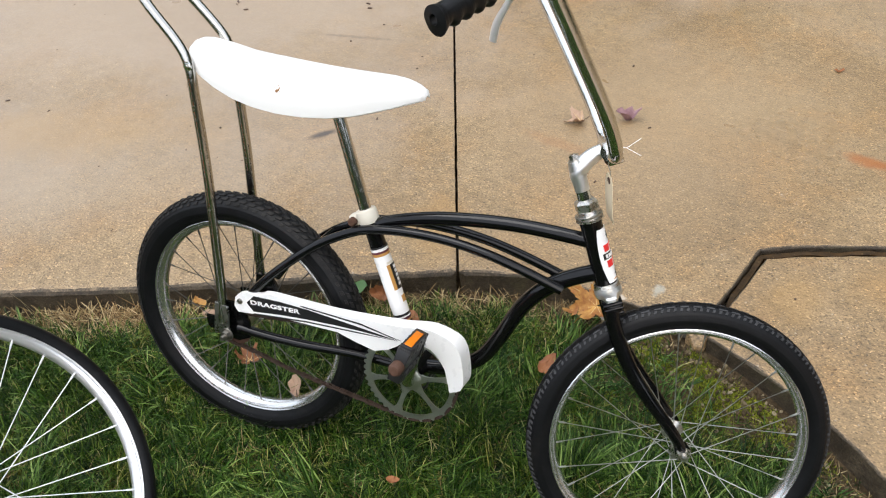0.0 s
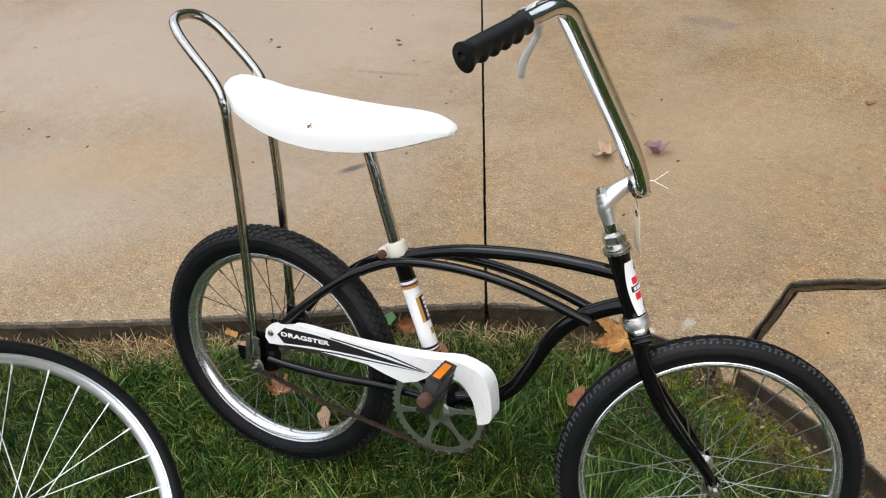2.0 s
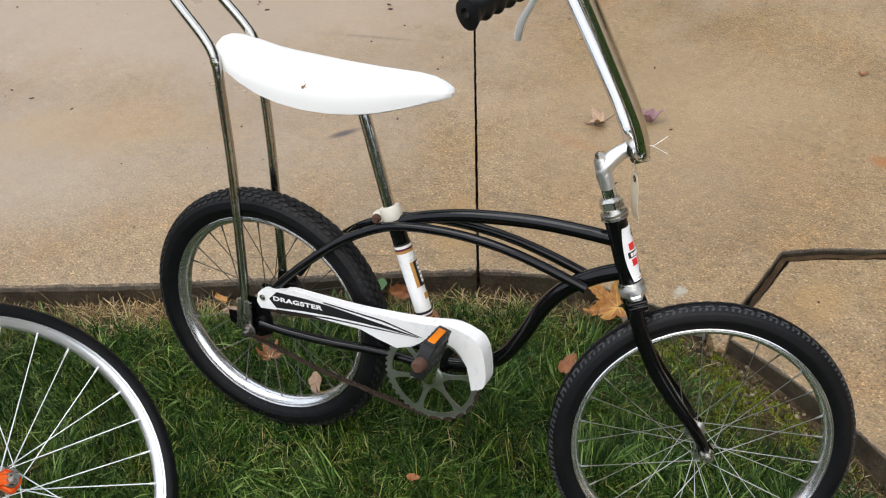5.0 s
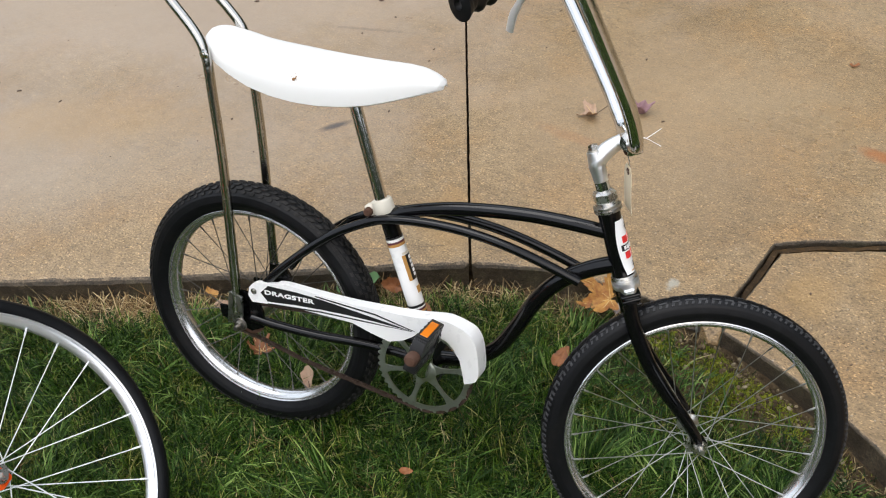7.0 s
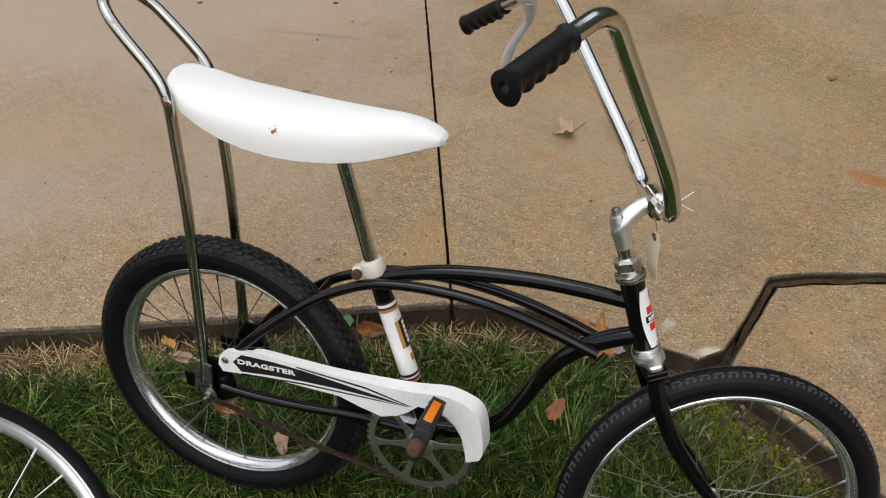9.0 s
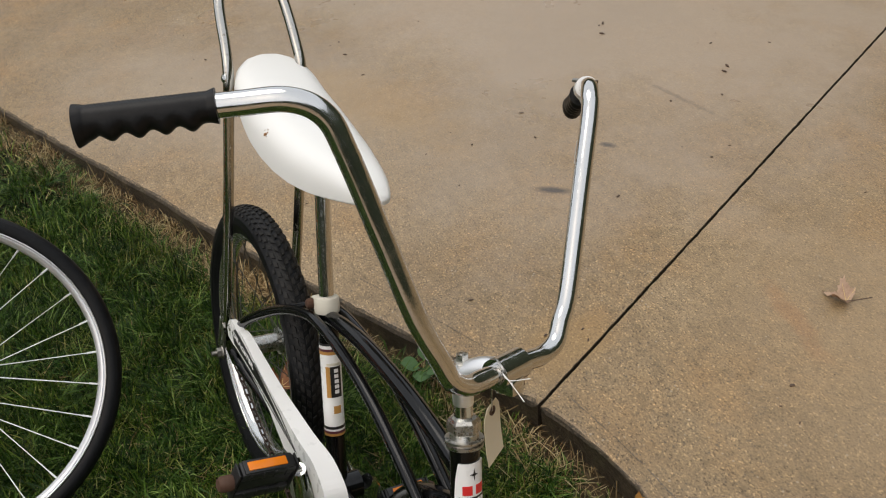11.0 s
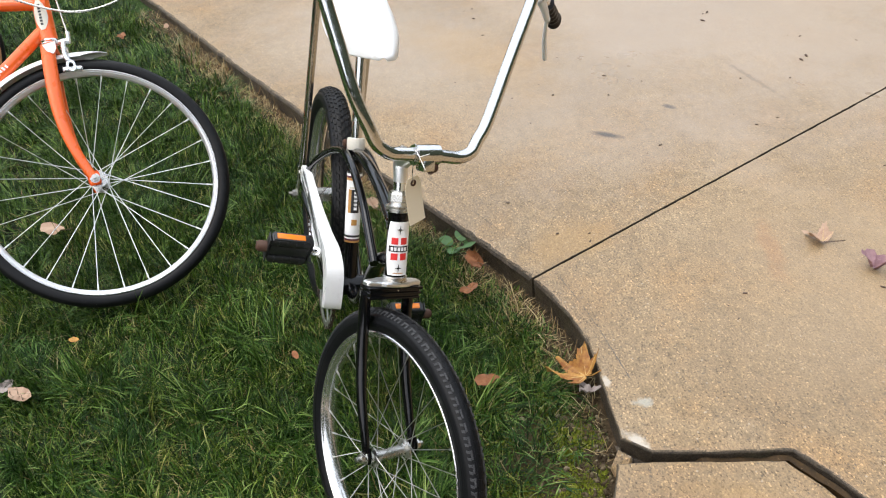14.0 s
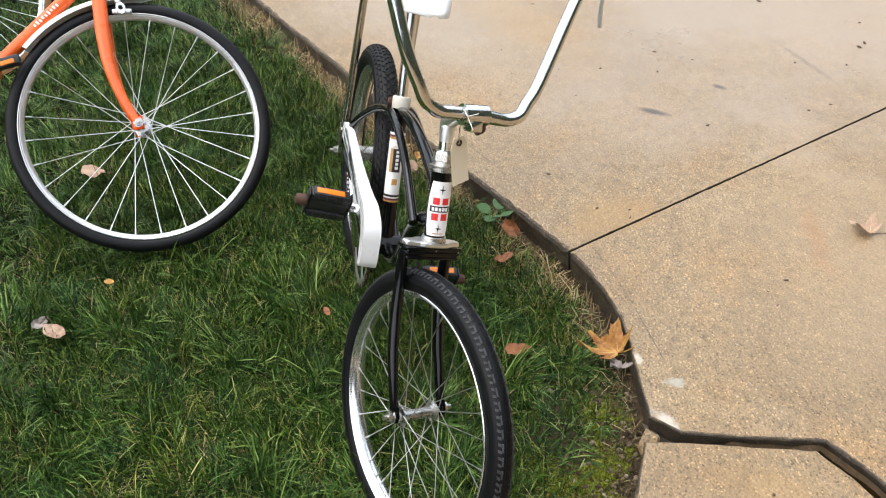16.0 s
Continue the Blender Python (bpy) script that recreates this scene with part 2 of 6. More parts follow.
STRAW = blades("dry_grass_straw", [(0.0, (0.12, 0.066, 0.032)), (0.35, (0.28, 0.185, 0.098)), (0.70, (0.46, 0.34, 0.195)), (1.0, (0.68, 0.57, 0.38))], 0.7)
CHROME = chrome("chrome", (0.68, 0.68, 0.67), 0.10)
STEEL = chrome("dull_steel", (0.52, 0.51, 0.48), 0.26, 0.06)
DARK_STEEL = chrome("dark_steel", (0.30, 0.285, 0.26), 0.3, 0.05)
DULL_SPOKE = material("dull_spoke", (0.42, 0.42, 0.40), 0.35, 0.55)
DARK_SPOKE = material("grimy_spoke", (0.12, 0.115, 0.105), 0.5, 0.4)
AGED = chrome("aged_chrome", (0.72, 0.72, 0.71), 0.20, 0.0, 0.06)
TARNISHED = chrome("tarnished_chrome", (0.50, 0.49, 0.46), 0.13, 0.05)
AGED.node_tree.nodes["Principled BSDF"].inputs["Metallic"].default_value = 0.93
SPOT = paint("rust_spot", (0.26, 0.13, 0.05), 0.8, (0.12, 0.05, 0.02), 0)
FORGED = chrome("forged_stem", (0.84, 0.84, 0.84), 0.36, 0.0, 0.08)
LEVER = chrome("cast_lever_alloy", (0.78, 0.78, 0.77), 0.46, 0.0, 0.06)
LEVER.node_tree.nodes["Principled BSDF"].inputs["Metallic"].default_value = 0.6
SATIN = chrome("satin_chrome", (0.80, 0.80, 0.79), 0.33)
SPOKE = material("galvanised_spoke", (0.74, 0.76, 0.77), 0.35, 0.0)
ALLOY = chrome("brushed_alloy", (0.76, 0.77, 0.78), 0.26, 0.0, 0.12)
ALLOY.node_tree.nodes["Principled BSDF"].inputs["Metallic"].default_value = 0.72
RIM_ALLOY = chrome("polished_rim_alloy", (0.80, 0.81, 0.83), 0.30, 0.0, 0.04)
RIM_ALLOY.node_tree.nodes["Principled BSDF"].inputs["Metallic"].default_value = 0.72
RUST = paint("rusty_steel", (0.075, 0.035, 0.02), 0.75, (0.16, 0.07, 0.03), 0)
CHAINRING = chrome("greyed_chainring_plate", (0.50, 0.52, 0.475), 0.38, 0.03)
BLACK = paint("black_gloss_paint", (0.003, 0.003, 0.0035), 0.14, (0.008, 0.008, 0.008), 0.15)
BLACK.node_tree.nodes["Principled BSDF"].inputs["Specular IOR Level"].default_value = 0.28
WHITE = paint("white_paint", (0.88, 0.88, 0.87), 0.3, (0.72, 0.70, 0.64), 0.3)
VINYL = paint("white_vinyl", (0.82, 0.82, 0.80), 0.45, (0.74, 0.73, 0.68), 0.0)
ORANGE = paint("orange_paint", (0.85, 0.13, 0.015), 0.3, (0.5, 0.07, 0.01), 0.3)
WORN = rubber("worn_tread_rubber", (0.036, 0.0365, 0.038), 0.6)
KNOB = rubber("dusty_knob_rubber", (0.014, 0.0135, 0.013), 0.65, True)
CHAIN = paint("oily_rusted_chain", (0.036, 0.020, 0.013), 0.6, (0.11, 0.045, 0.02), 0)
RUBBER = rubber("tyre_rubber", (0.0034, 0.0036, 0.0042), 0.46, True)
GRIP = rubber("grip_plastic", (0.006, 0.006, 0.0065), 0.4)
PLASTIC = paint("black_plastic", (0.016, 0.016, 0.017), 0.4, (0.05, 0.045, 0.04), 0)
AMBER = material("amber_reflector", (0.80, 0.22, 0.015), 0.2)
CREAM = paint("cream_plastic", (0.70, 0.66, 0.56), 0.4, (0.5, 0.44, 0.34), 0)
CARD = paint("manila_card", (0.80, 0.69, 0.50), 0.8, (0.70, 0.58, 0.40), 0)
RED = material("red_print", (0.72, 0.03, 0.03), 0.35)
INK = material("black_print", (0.012, 0.012, 0.013), 0.35)
GOLD = material("gold_print", (0.50, 0.26, 0.07), 0.35)
MAROON = material("maroon_print", (0.10, 0.02, 0.035), 0.35)


def leaf_material(name, a, b, vein, scale=45):
    m = material(name, a, 0.65)
    n = Net(m)
    col = n.mix(n.ramp(n.noise(scale, 4, 0.7), [(0.35, (0, 0, 0)), (0.65, (1, 1, 1))]), a, b)
    n.base(n.mix(n.ramp(n.noise(110, 3, 0.7), [(0.62, (0, 0, 0)), (0.75, (1, 1, 1))]), col, vein))
    n.normal(n.bump(n.noise(120, 4, 0.7), 0.5, 0.002))
    return m


YELLOW_LEAF = leaf_material("yellow_maple_leaf", (0.50, 0.27, 0.060), (0.24, 0.085, 0.018), (0.13, 0.05, 0.02), 36)
BROWN_LEAF = leaf_material("brown_leaf", (0.27, 0.10, 0.030), (0.17, 0.062, 0.022), (0.09, 0.035, 0.016))
PINK_LEAF = leaf_material("faded_pink_leaf", (0.33, 0.20, 0.21), (0.22, 0.12, 0.14), (0.12, 0.06, 0.08))
GREY_LEAF = leaf_material("grey_leaf", (0.36, 0.31, 0.28), (0.25, 0.20, 0.18), (0.13, 0.09, 0.08))
TAN_LEAF = leaf_material("tan_leaf", (0.44, 0.30, 0.205), (0.33, 0.205, 0.135), (0.20, 0.11, 0.07))
VEIN = material("leaf_vein", (0.58, 0.42, 0.18), 0.6)
WEED = leaf_material("weed_leaf", (0.045, 0.105, 0.030), (0.065, 0.135, 0.042), (0.09, 0.17, 0.06))
STONE = blades("gravel_stone", [(0.0, (0.045, 0.030, 0.018)), (0.5, (0.11, 0.078, 0.048)), (0.8, (0.22, 0.17, 0.115)), (1.0, (0.36, 0.30, 0.23))], 0.7)
MOSS = blades("moss_tufts", [(0.0, (0.13, 0.165, 0.016)), (0.6, (0.25, 0.285, 0.03)), (1.0, (0.38, 0.39, 0.06))], 0.8)
STAIN_DARK = leaf_material("dark_smear", (0.095, 0.078, 0.062), (0.14, 0.115, 0.088), (0.07, 0.058, 0.048))
TWIG = leaf_material("twig_bark", (0.07, 0.045, 0.03), (0.10, 0.06, 0.04), (0.04, 0.025, 0.02))
BOARD = leaf_material("damp_rotten_board", (0.062, 0.034, 0.011), (0.026, 0.016, 0.007), (0.13, 0.085, 0.040))
BOARD.node_tree.nodes["Principled BSDF"].inputs["Specular IOR Level"].default_value = 0.2
GUM = rubber("gum_sidewall", (0.22, 0.11, 0.045), 0.6)
DARK_BELT = leaf_material("added_dark_belt", (0.018, 0.030, 0.012), (0.035, 0.050, 0.020), (0.012, 0.018, 0.010))

from mathutils.geometry import tessellate_polygon

# ---------------------------------------------------------------- building helpers


def part(name, bm, mat, parent, label="", smooth=True, place=None):
    """Links a bmesh as one mesh object under a thing or a part."""
    me = bpy.data.meshes.new(name)
    bm.to_mesh(me)
    bm.free()
    for m in mat if isinstance(mat, (list, tuple)) else [mat]:
        me.materials.append(m)
    for p in me.polygons:
        p.use_smooth = smooth
    if smooth:
        me.set_sharp_from_angle(angle=radians(42))
    ob = new(name, me)
    ob.parent = parent
    if place is not None:
        ob.matrix_basis = place
    return tagged(ob, label)


def share(name, like, parent, place, label=""):
    """One more object on the mesh of another."""
    ob = new(name, like.data)
    ob.parent = parent
    ob.matrix_basis = place
    return tagged(ob, label)


def thing(name, place, label, category, group="", kind=""):
    ob = new(name)
    ob.empty_display_size = 0.05
    ob.matrix_basis = place
    return tagged(ob, label, category, group, kind)


def curve(points, step=0.012):
    """A smooth line through the points (Catmull-Rom), evenly cut."""
    p = [Vector(q) for q in points]
    if len(p) == 2:
        return p
    p = [2 * p[0] - p[1]] + p + [2 * p[-1] - p[-2]]
    out = []
    for a, b, c, d in zip(p, p[1:], p[2:], p[3:]):
        k = max(2, int((c - b).length / step))
        for i in range(k):
            t = i / k
            out.append(0.5 * (2 * b + (c - a) * t + (2 * a - 5 * b + 4 * c - d) * t * t + (3 * b - a - 3 * c + d) * t ** 3))
    return out + [p[-2]]


def sweep(bm, line, radius, sides=14, caps=True, flat=(1, 1), up=None):
    """Sweeps a round or oval section along a line. radius: a number or one for each point."""
    n = len(line)
    rad = radius if isinstance(radius, (list, tuple)) else [radius] * n
    if len(rad) != n:
        rad = [float(v) for v in np.interp(np.linspace(0, 1, n), np.linspace(0, 1, len(rad)), rad)]
    t0 = (line[1] - line[0]).normalized()
    u = Vector(up) if up else (Vector((0, 1, 0)) if abs(t0.y) < 0.9 else Vector((1, 0, 0)))
    rings = []
    for i in range(n):
        t = (line[min(i + 1, n - 1)] - line[max(i - 1, 0)]).normalized()
        u = (u - t * u.dot(t)).normalized()
        v = t.cross(u)
        rings.append([bm.verts.new(line[i] + rad[i] * (flat[0] * math.cos(a) * u + flat[1] * math.sin(a) * v)) for a in (2 * math.pi * k / sides for k in range(sides))])
    for a, b in zip(rings, rings[1:]):
        for k in range(sides):
            bm.faces.new((a[k], a[(k + 1) % sides], b[(k + 1) % sides], b[k]))
    if caps:
        bm.faces.new(rings[0][::-1])
        bm.faces.new(rings[-1])
    return bm


def tube(points, radius, sides=14, step=0.012, **more):
    return sweep(bmesh.new(), curve(points, step), radius, sides, **more)


def lathe(profile, sides=40, axis="y", closed=False):
    """Turns a profile of (radius, along) round an axis through the origin."""
    bm = bmesh.new()
    rings = []
    for k in range(sides):
        a = 2 * math.pi * k / sides
        c, s = math.cos(a), math.sin(a)
        rings.append([bm.verts.new((r * c, h, r * s) if axis == "y" else (r * c, r * s, h)) for r, h in profile])
    m = len(profile)
    for k in range(sides):
        a, b = rings[k], rings[(k + 1) % sides]
        for i in range(m if closed else m - 1):
            j = (i + 1) % m
            bm.faces.new((a[i], a[j], b[j], b[i]) if axis == "y" else (a[i], b[i], b[j], a[j]))
    if not closed:
        for i in (0, m - 1):
            if profile[i][0] > 1e-6:
                bm.faces.new([r[i] for r in rings])
    bmesh.ops.remove_doubles(bm, verts=bm.verts, dist=1e-6)
    bmesh.ops.recalc_face_normals(bm, faces=bm.faces)
    return bm


def box(size, bevel=0.002, centre=(0, 0, 0), segments=2):
    bm = bmesh.new()
    bmesh.ops.create_cube(bm, size=1)
    for v in bm.verts:
        v.co = Vector(v.co[i] * size[i] + centre[i] for i in range(3))
    if bevel:
        bmesh.ops.bevel(bm, geom=bm.edges[:], offset=bevel, segments=segments, affect="EDGES", profile=0.5)
    return bm


def rod(a, b, radius, sides=10):
    return sweep(bmesh.new(), [Vector(a), Vector(b)], radius, sides)


def plate(outline, thick, bevel=0.0006, plane="xz"):
    """A flat piece cut to an outline of (x, z), centred on y = 0."""
    bm = bmesh.new()
    f = bm.faces.new([bm.verts.new((x, -thick / 2, z)) for x, z in outline])
    r = bmesh.ops.extrude_face_region(bm, geom=[f])
    for v in r["geom"]:
        if isinstance(v, bmesh.types.BMVert):
            v.co.y += thick
    bmesh.ops.recalc_face_normals(bm, faces=bm.faces)
    return bm


def axes(origin, x, y, z):
    m = Matrix((x, y, z)).transposed().to_4x4()
    m.translation = origin
    return m


def turned(normal, centre, spin=0.0):
    """A pose whose -y axis is the normal, z as upright as can be."""
    y = -Vector(normal).normalized()
    z = (Vector((0, 0, 1)) - y * y.z).normalized()
    return axes(Vector(centre), y.cross(z), y, z) @ pose(0, 0, 0, 0, spin, 0)


# ---------------------------------------------------------------- the ground
def soil_height(x, y):
    """The lawn lies a little below the drive and rises away from it."""
    t = min(max((0.02 - y) / 0.6, 0.0), 1.0)
    t = t * t * (3 - 2 * t)
    fade = math.exp(-((x + 0.3) / 1.6) ** 2)
    bank = 0.024 * math.exp(-((x - 0.82) / 0.22) ** 2 - ((y - 0.43) / 0.12) ** 2)
    return -0.070 + bank + 0.055 * t * (0.35 + 0.65 * fade) + 0.006 * noise.noise((x * 3.1, y * 3.1, 0))


KERB_LINE = [(-40, -15.2), (-12, -4.35), (-6, -2.0), (-3.5, -0.99), (-2.162, -0.460), (-1.45, -0.189), (-0.94, 0.014), (-0.855, 0.040), (-0.485, 0.180), (-0.186, 0.308),
             (0.046, 0.408), (0.152, 0.45), (0.222, 0.478), (0.30, 0.500), (0.373, 0.515), (0.46, 0.519), (0.518, 0.514), (0.617, 0.500), (0.708, 0.487), (0.740, 0.481)]
CORNER_LINE = [(0.792, 0.452), (0.85, 0.424), (0.92, 0.386), (1.0, 0.336), (1.06, 0.288), (1.15, 0.205), (1.26, 0.085), (1.40, -0.11), (1.75, -0.8), (2.6, -2.6), (9, -17), (16, -34)]


def edge_noise(x, y, k):
    return 0.0022 * noise.noise((x * 25, y * 25, k)) + 0.0018 * noise.noise((x * 7, y * 7, k + 5))


def fine(line, step=0.03):
    """Cuts a line more finely near the bicycles."""
    out = []
    for a, b in zip(line, line[1:]):
        a, b = Vector(a), Vector(b)
        near = min(a.length, b.length) < 4
        k = max(1, int((b - a).length / (step if min(a.length, b.length) > 1.6 else 0.012))) if near else 1
        out += [a.lerp(b, i / k) for i in range(k)]
    return out + [Vector(line[-1])]


def slab(name, outline, seed, parent, label="", sharp=None, damp=None):
    """A poured slab with a worn, slightly broken rim."""
    pts = fine(outline + [outline[0]])[:-1]
    area = sum(a.x * b.y - b.x * a.y for a, b in zip(pts, pts[1:] + pts[:1]))
    if area < 0:
        pts.reverse()
    n = len(pts)
    rows = [[] for _ in range(6)]
    bm = bmesh.new()
    for i, p in enumerate(pts):
        a, b = pts[i - 1], pts[(i + 1) % n]
        t = (b - a).normalized()
        inn = Vector((-t.y, t.x))
        cut = bool(sharp and sharp(p))
        w = 0.0016 * noise.noise((p.x * 45, p.y * 45, seed)) + 0.0009 * noise.noise((p.x * 170, p.y * 170, seed)) if cut else edge_noise(p.x, p.y, seed) if p.length < 4 else 0
        q = p + inn * w
        chip = 0.0 if cut else max(0, noise.noise((p.x * 16, p.y * 16, seed + 9)) - 0.1) * 0.006 + 0.002 * abs(noise.noise((p.x * 60, p.y * 60, seed)))
        worn = 0.0012 if cut else damp(p) if damp and damp(p) else min(0.016, max(0.006, 0.016 - 0.05 * (p.x - 0.22)))
        worn += chip
        rag = 1 if cut else 1 + 0.45 * noise.noise((p.x * 55, p.y * 55, seed + 2)) + 0.25 * noise.noise((p.x * 140, p.y * 140, seed + 3))
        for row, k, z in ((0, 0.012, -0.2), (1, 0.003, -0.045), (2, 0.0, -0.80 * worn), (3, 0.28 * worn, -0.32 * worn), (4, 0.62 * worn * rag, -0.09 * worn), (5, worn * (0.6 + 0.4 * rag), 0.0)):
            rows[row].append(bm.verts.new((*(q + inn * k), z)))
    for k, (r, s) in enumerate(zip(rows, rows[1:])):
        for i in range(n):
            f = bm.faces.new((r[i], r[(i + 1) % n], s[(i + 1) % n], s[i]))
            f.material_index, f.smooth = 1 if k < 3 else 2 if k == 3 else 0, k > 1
    for tri in tessellate_polygon([[v.co for v in rows[5]]]):
        f = [rows[5][i] for i in tri]
        if (f[1].co - f[0].co).cross(f[2].co - f[0].co).z < 0:
            f.reverse()
        bm.faces.new(f)
    return part(name, bm, [CONCRETE, KERB, ARRIS_CONCRETE], parent, label, smooth=False)


drive = thing("driveway", Matrix(), "wet tan concrete driveway with a sawn joint and a cracked corner", "driveway", kind="structure")
J0, J1 = Vector((0.216, 0.477)), Vector((-0.338, 1.821))
jd = (J1 - J0).normalized()
jn = Vector((jd.y, -jd.x)) * 0.0030
far_joint = J1 + jd * 40
left_rim = [tuple(J0 - jn), *[p for p in KERB_LINE if p[0] < 0.2][::-1], (-40, 45), tuple(far_joint - jn)]
CRACK_A = [(0.745, 0.487), (0.788, 0.524), (0.862, 0.768), (0.934, 0.806), (1.10, 0.858), (1.9, 1.13), (6, 2.5), (40, 14)]
CRACK_B = [(0.800, 0.489), (0.876, 0.743), (0.945, 0.774), (1.098, 0.826), (1.9, 1.096), (6, 2.45), (40, 13.9)]
right_rim = [tuple(J0 + jn), *[p for p in KERB_LINE if p[0] > 0.25], *CRACK_A, (40, 45), tuple(far_joint + jn)]
corner_rim = [*CRACK_B, (40, -34), *CORNER_LINE[::-1]]


def at_joint(p):
    return abs((p - J0).cross(jd)) < 0.012


def at_crack(p):
    """How far the damp, worn lip reaches in along the crack."""
    line = CRACK_A[1:6]
    d = min((p - Vector(a).lerp(Vector(b), min(1, max(0, (p - Vector(a)).dot(Vector(b) - Vector(a)) / (Vector(b) - Vector(a)).length_squared)))).length for a, b in zip(line, line[1:]))
    return 0.0065 if d < 0.004 else 0.0


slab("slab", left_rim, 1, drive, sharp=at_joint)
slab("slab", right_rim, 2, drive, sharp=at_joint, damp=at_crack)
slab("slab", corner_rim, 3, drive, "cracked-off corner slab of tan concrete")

def kerb_y(x):
    """The edge of the concrete at x."""
    line = KERB_LINE + CORNER_LINE[1:]
    return float(np.interp(x, [p[0] for p in line], [p[1] for p in line]))


def bare(x, y):
    """Bare gravelly soil beside the broken corner."""
    return np.clip(1.25 - np.hypot((x - 0.85) / 0.30, (y - 0.345) / 0.17), 0, 1)


# the sheet of soil under everything
bm = bmesh.new()
xs = sorted(set([-60, -30, -15, -8, -5, -3.5] + list(np.round(np.arange(-2.6, 2.6, 0.05), 3)) + [3.5, 5, 8, 15, 30, 60]))
ys = sorted(set([-60, -30, -15, -8, -5, -3] + list(np.round(np.arange(-2.0, 0.75, 0.05), 3)) + [1.2, 3, 8, 20, 60]))
grid = {}
for x in xs:
    for y in ys:
        z = soil_height(x, y) if y < 0.75 and abs(x) < 5 else -0.09
        grid[x, y] = bm.verts.new((x, y, z))
for xa, xb in zip(xs, xs[1:]):
    for ya, yb in zip(ys, ys[1:]):
        # slot 2, under the blades, carries their gap shade as colour
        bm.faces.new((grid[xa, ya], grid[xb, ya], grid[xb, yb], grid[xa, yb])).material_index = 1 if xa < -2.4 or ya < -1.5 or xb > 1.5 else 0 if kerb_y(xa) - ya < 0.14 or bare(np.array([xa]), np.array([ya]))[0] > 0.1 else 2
tagged(part("ground", bm, [SOIL, TURF, SHADED_THATCH], None), "soil under the lawn, its thatch coloured dark as shade between blades", "ground", kind="structure")


def blade_mesh(name, xy, length, width, lean, mat, seed, label, category, trim=None, spread=2.0, bend=1.2):
    """Many bent blades, three tapering quads deep, in one mesh."""
    rng = np.random.default_rng(seed)
    k = len(xy)
    z0 = np.array([soil_height(x, y) for x, y in xy]) - 0.004
    flow = np.array([noise.noise((x * 16, y * 16, seed)) * 4 + noise.noise((x * 3, y * 3, seed + 3)) * 4 for x, y in xy])
    az = flow + rng.normal(0, spread, k)
    face = az + np.pi / 2 + rng.normal(0, 0.5, k)
    tuft = np.array([noise.noise((x * 14, y * 14, seed + 8)) for x, y in xy])
    L = length * rng.uniform(0.5, 1.2, k) * (1 + 0.75 * tuft)
    if trim:
        L *= trim(xy)
    W = width * rng.uniform(0.6, 1.3, k)
    tilt = np.clip(rng.normal(lean, 0.48, k), 0.02, 1.45)
    root = np.c_[xy, z0]
    d = np.c_[np.cos(az), np.sin(az), np.zeros(k)]
    side = np.c_[np.cos(face), np.sin(face), np.zeros(k)]
    up = np.array([0, 0, 1.0])
    a1, a2, a3 = tilt * 0.75, tilt, np.minimum(tilt * bend, 1.75)
    p1 = root + (L * 0.4)[:, None] * (np.sin(a1)[:, None] * d + np.cos(a1)[:, None] * up)
    p2 = p1 + (L * 0.35)[:, None] * (np.sin(a2)[:, None] * d + np.cos(a2)[:, None] * up)
    p3 = p2 + (L * 0.25)[:, None] * (np.sin(a3)[:, None] * d + np.cos(a3)[:, None] * up)
    h = (W / 2)[:, None] * side
    v = np.stack([root - h * 0.8, root + h * 0.8, p1 - h, p1 + h, p2 - h * 0.75, p2 + h * 0.75, p3], 1).reshape(-1, 3)
    b = (np.arange(k) * 7)[:, None]
    quads = np.concatenate([b + [0, 1, 3, 2], b + [2, 3, 5, 4]], 1).reshape(-1)
    tris = (b + [4, 5, 6]).reshape(-1)
    me = bpy.data.meshes.new(name)
    me.vertices.add(len(v))
    me.vertices.foreach_set("co", v.reshape(-1))
    loops = np.concatenate([quads, tris])
    me.loops.add(len(loops))
    me.loops.foreach_set("vertex_index", loops.astype(np.int32))
    starts = np.concatenate([np.arange(2 * k) * 4, 8 * k + np.arange(k) * 3])
    me.polygons.add(3 * k)
    me.polygons.foreach_set("loop_start", starts.astype(np.int32))
    me.update(calc_edges=True)
    me.materials.append(mat)
    ob = new(name, me)
    return tagged(ob, label, category, kind="stuff")


def scatter(seed, count, box_, keep):
    """Random places in a box (x0, y0, x1, y1), kept with the chance keep(x, y)."""
    rng = np.random.default_rng(seed)
    x, y = rng.uniform(box_[0], box_[2], count), rng.uniform(box_[1], box_[3], count)
    line = KERB_LINE + CORNER_LINE[1:]
    edge = np.interp(x, [p[0] for p in line], [p[1] for p in line])
    chance = keep(x, y, edge - y)
    ok = rng.uniform(0, 1, count) < chance
    return np.c_[x, y][ok]


def patchy(x, y, scale, seed):
    return np.array([noise.noise((a * scale, b * scale, seed)) for a, b in zip(x, y)]) * 0.5 + 0.5


def dead_patch(x, y):
    """Two trodden, straw-covered places at the kerb."""
    return np.clip(np.exp(-((x - 0.12) / 0.065) ** 2 - ((y - 0.345) / 0.05) ** 2) + np.exp(-((x + 0.60) / 0.13) ** 2 - ((y - 0.090) / 0.05) ** 2), 0, 1)


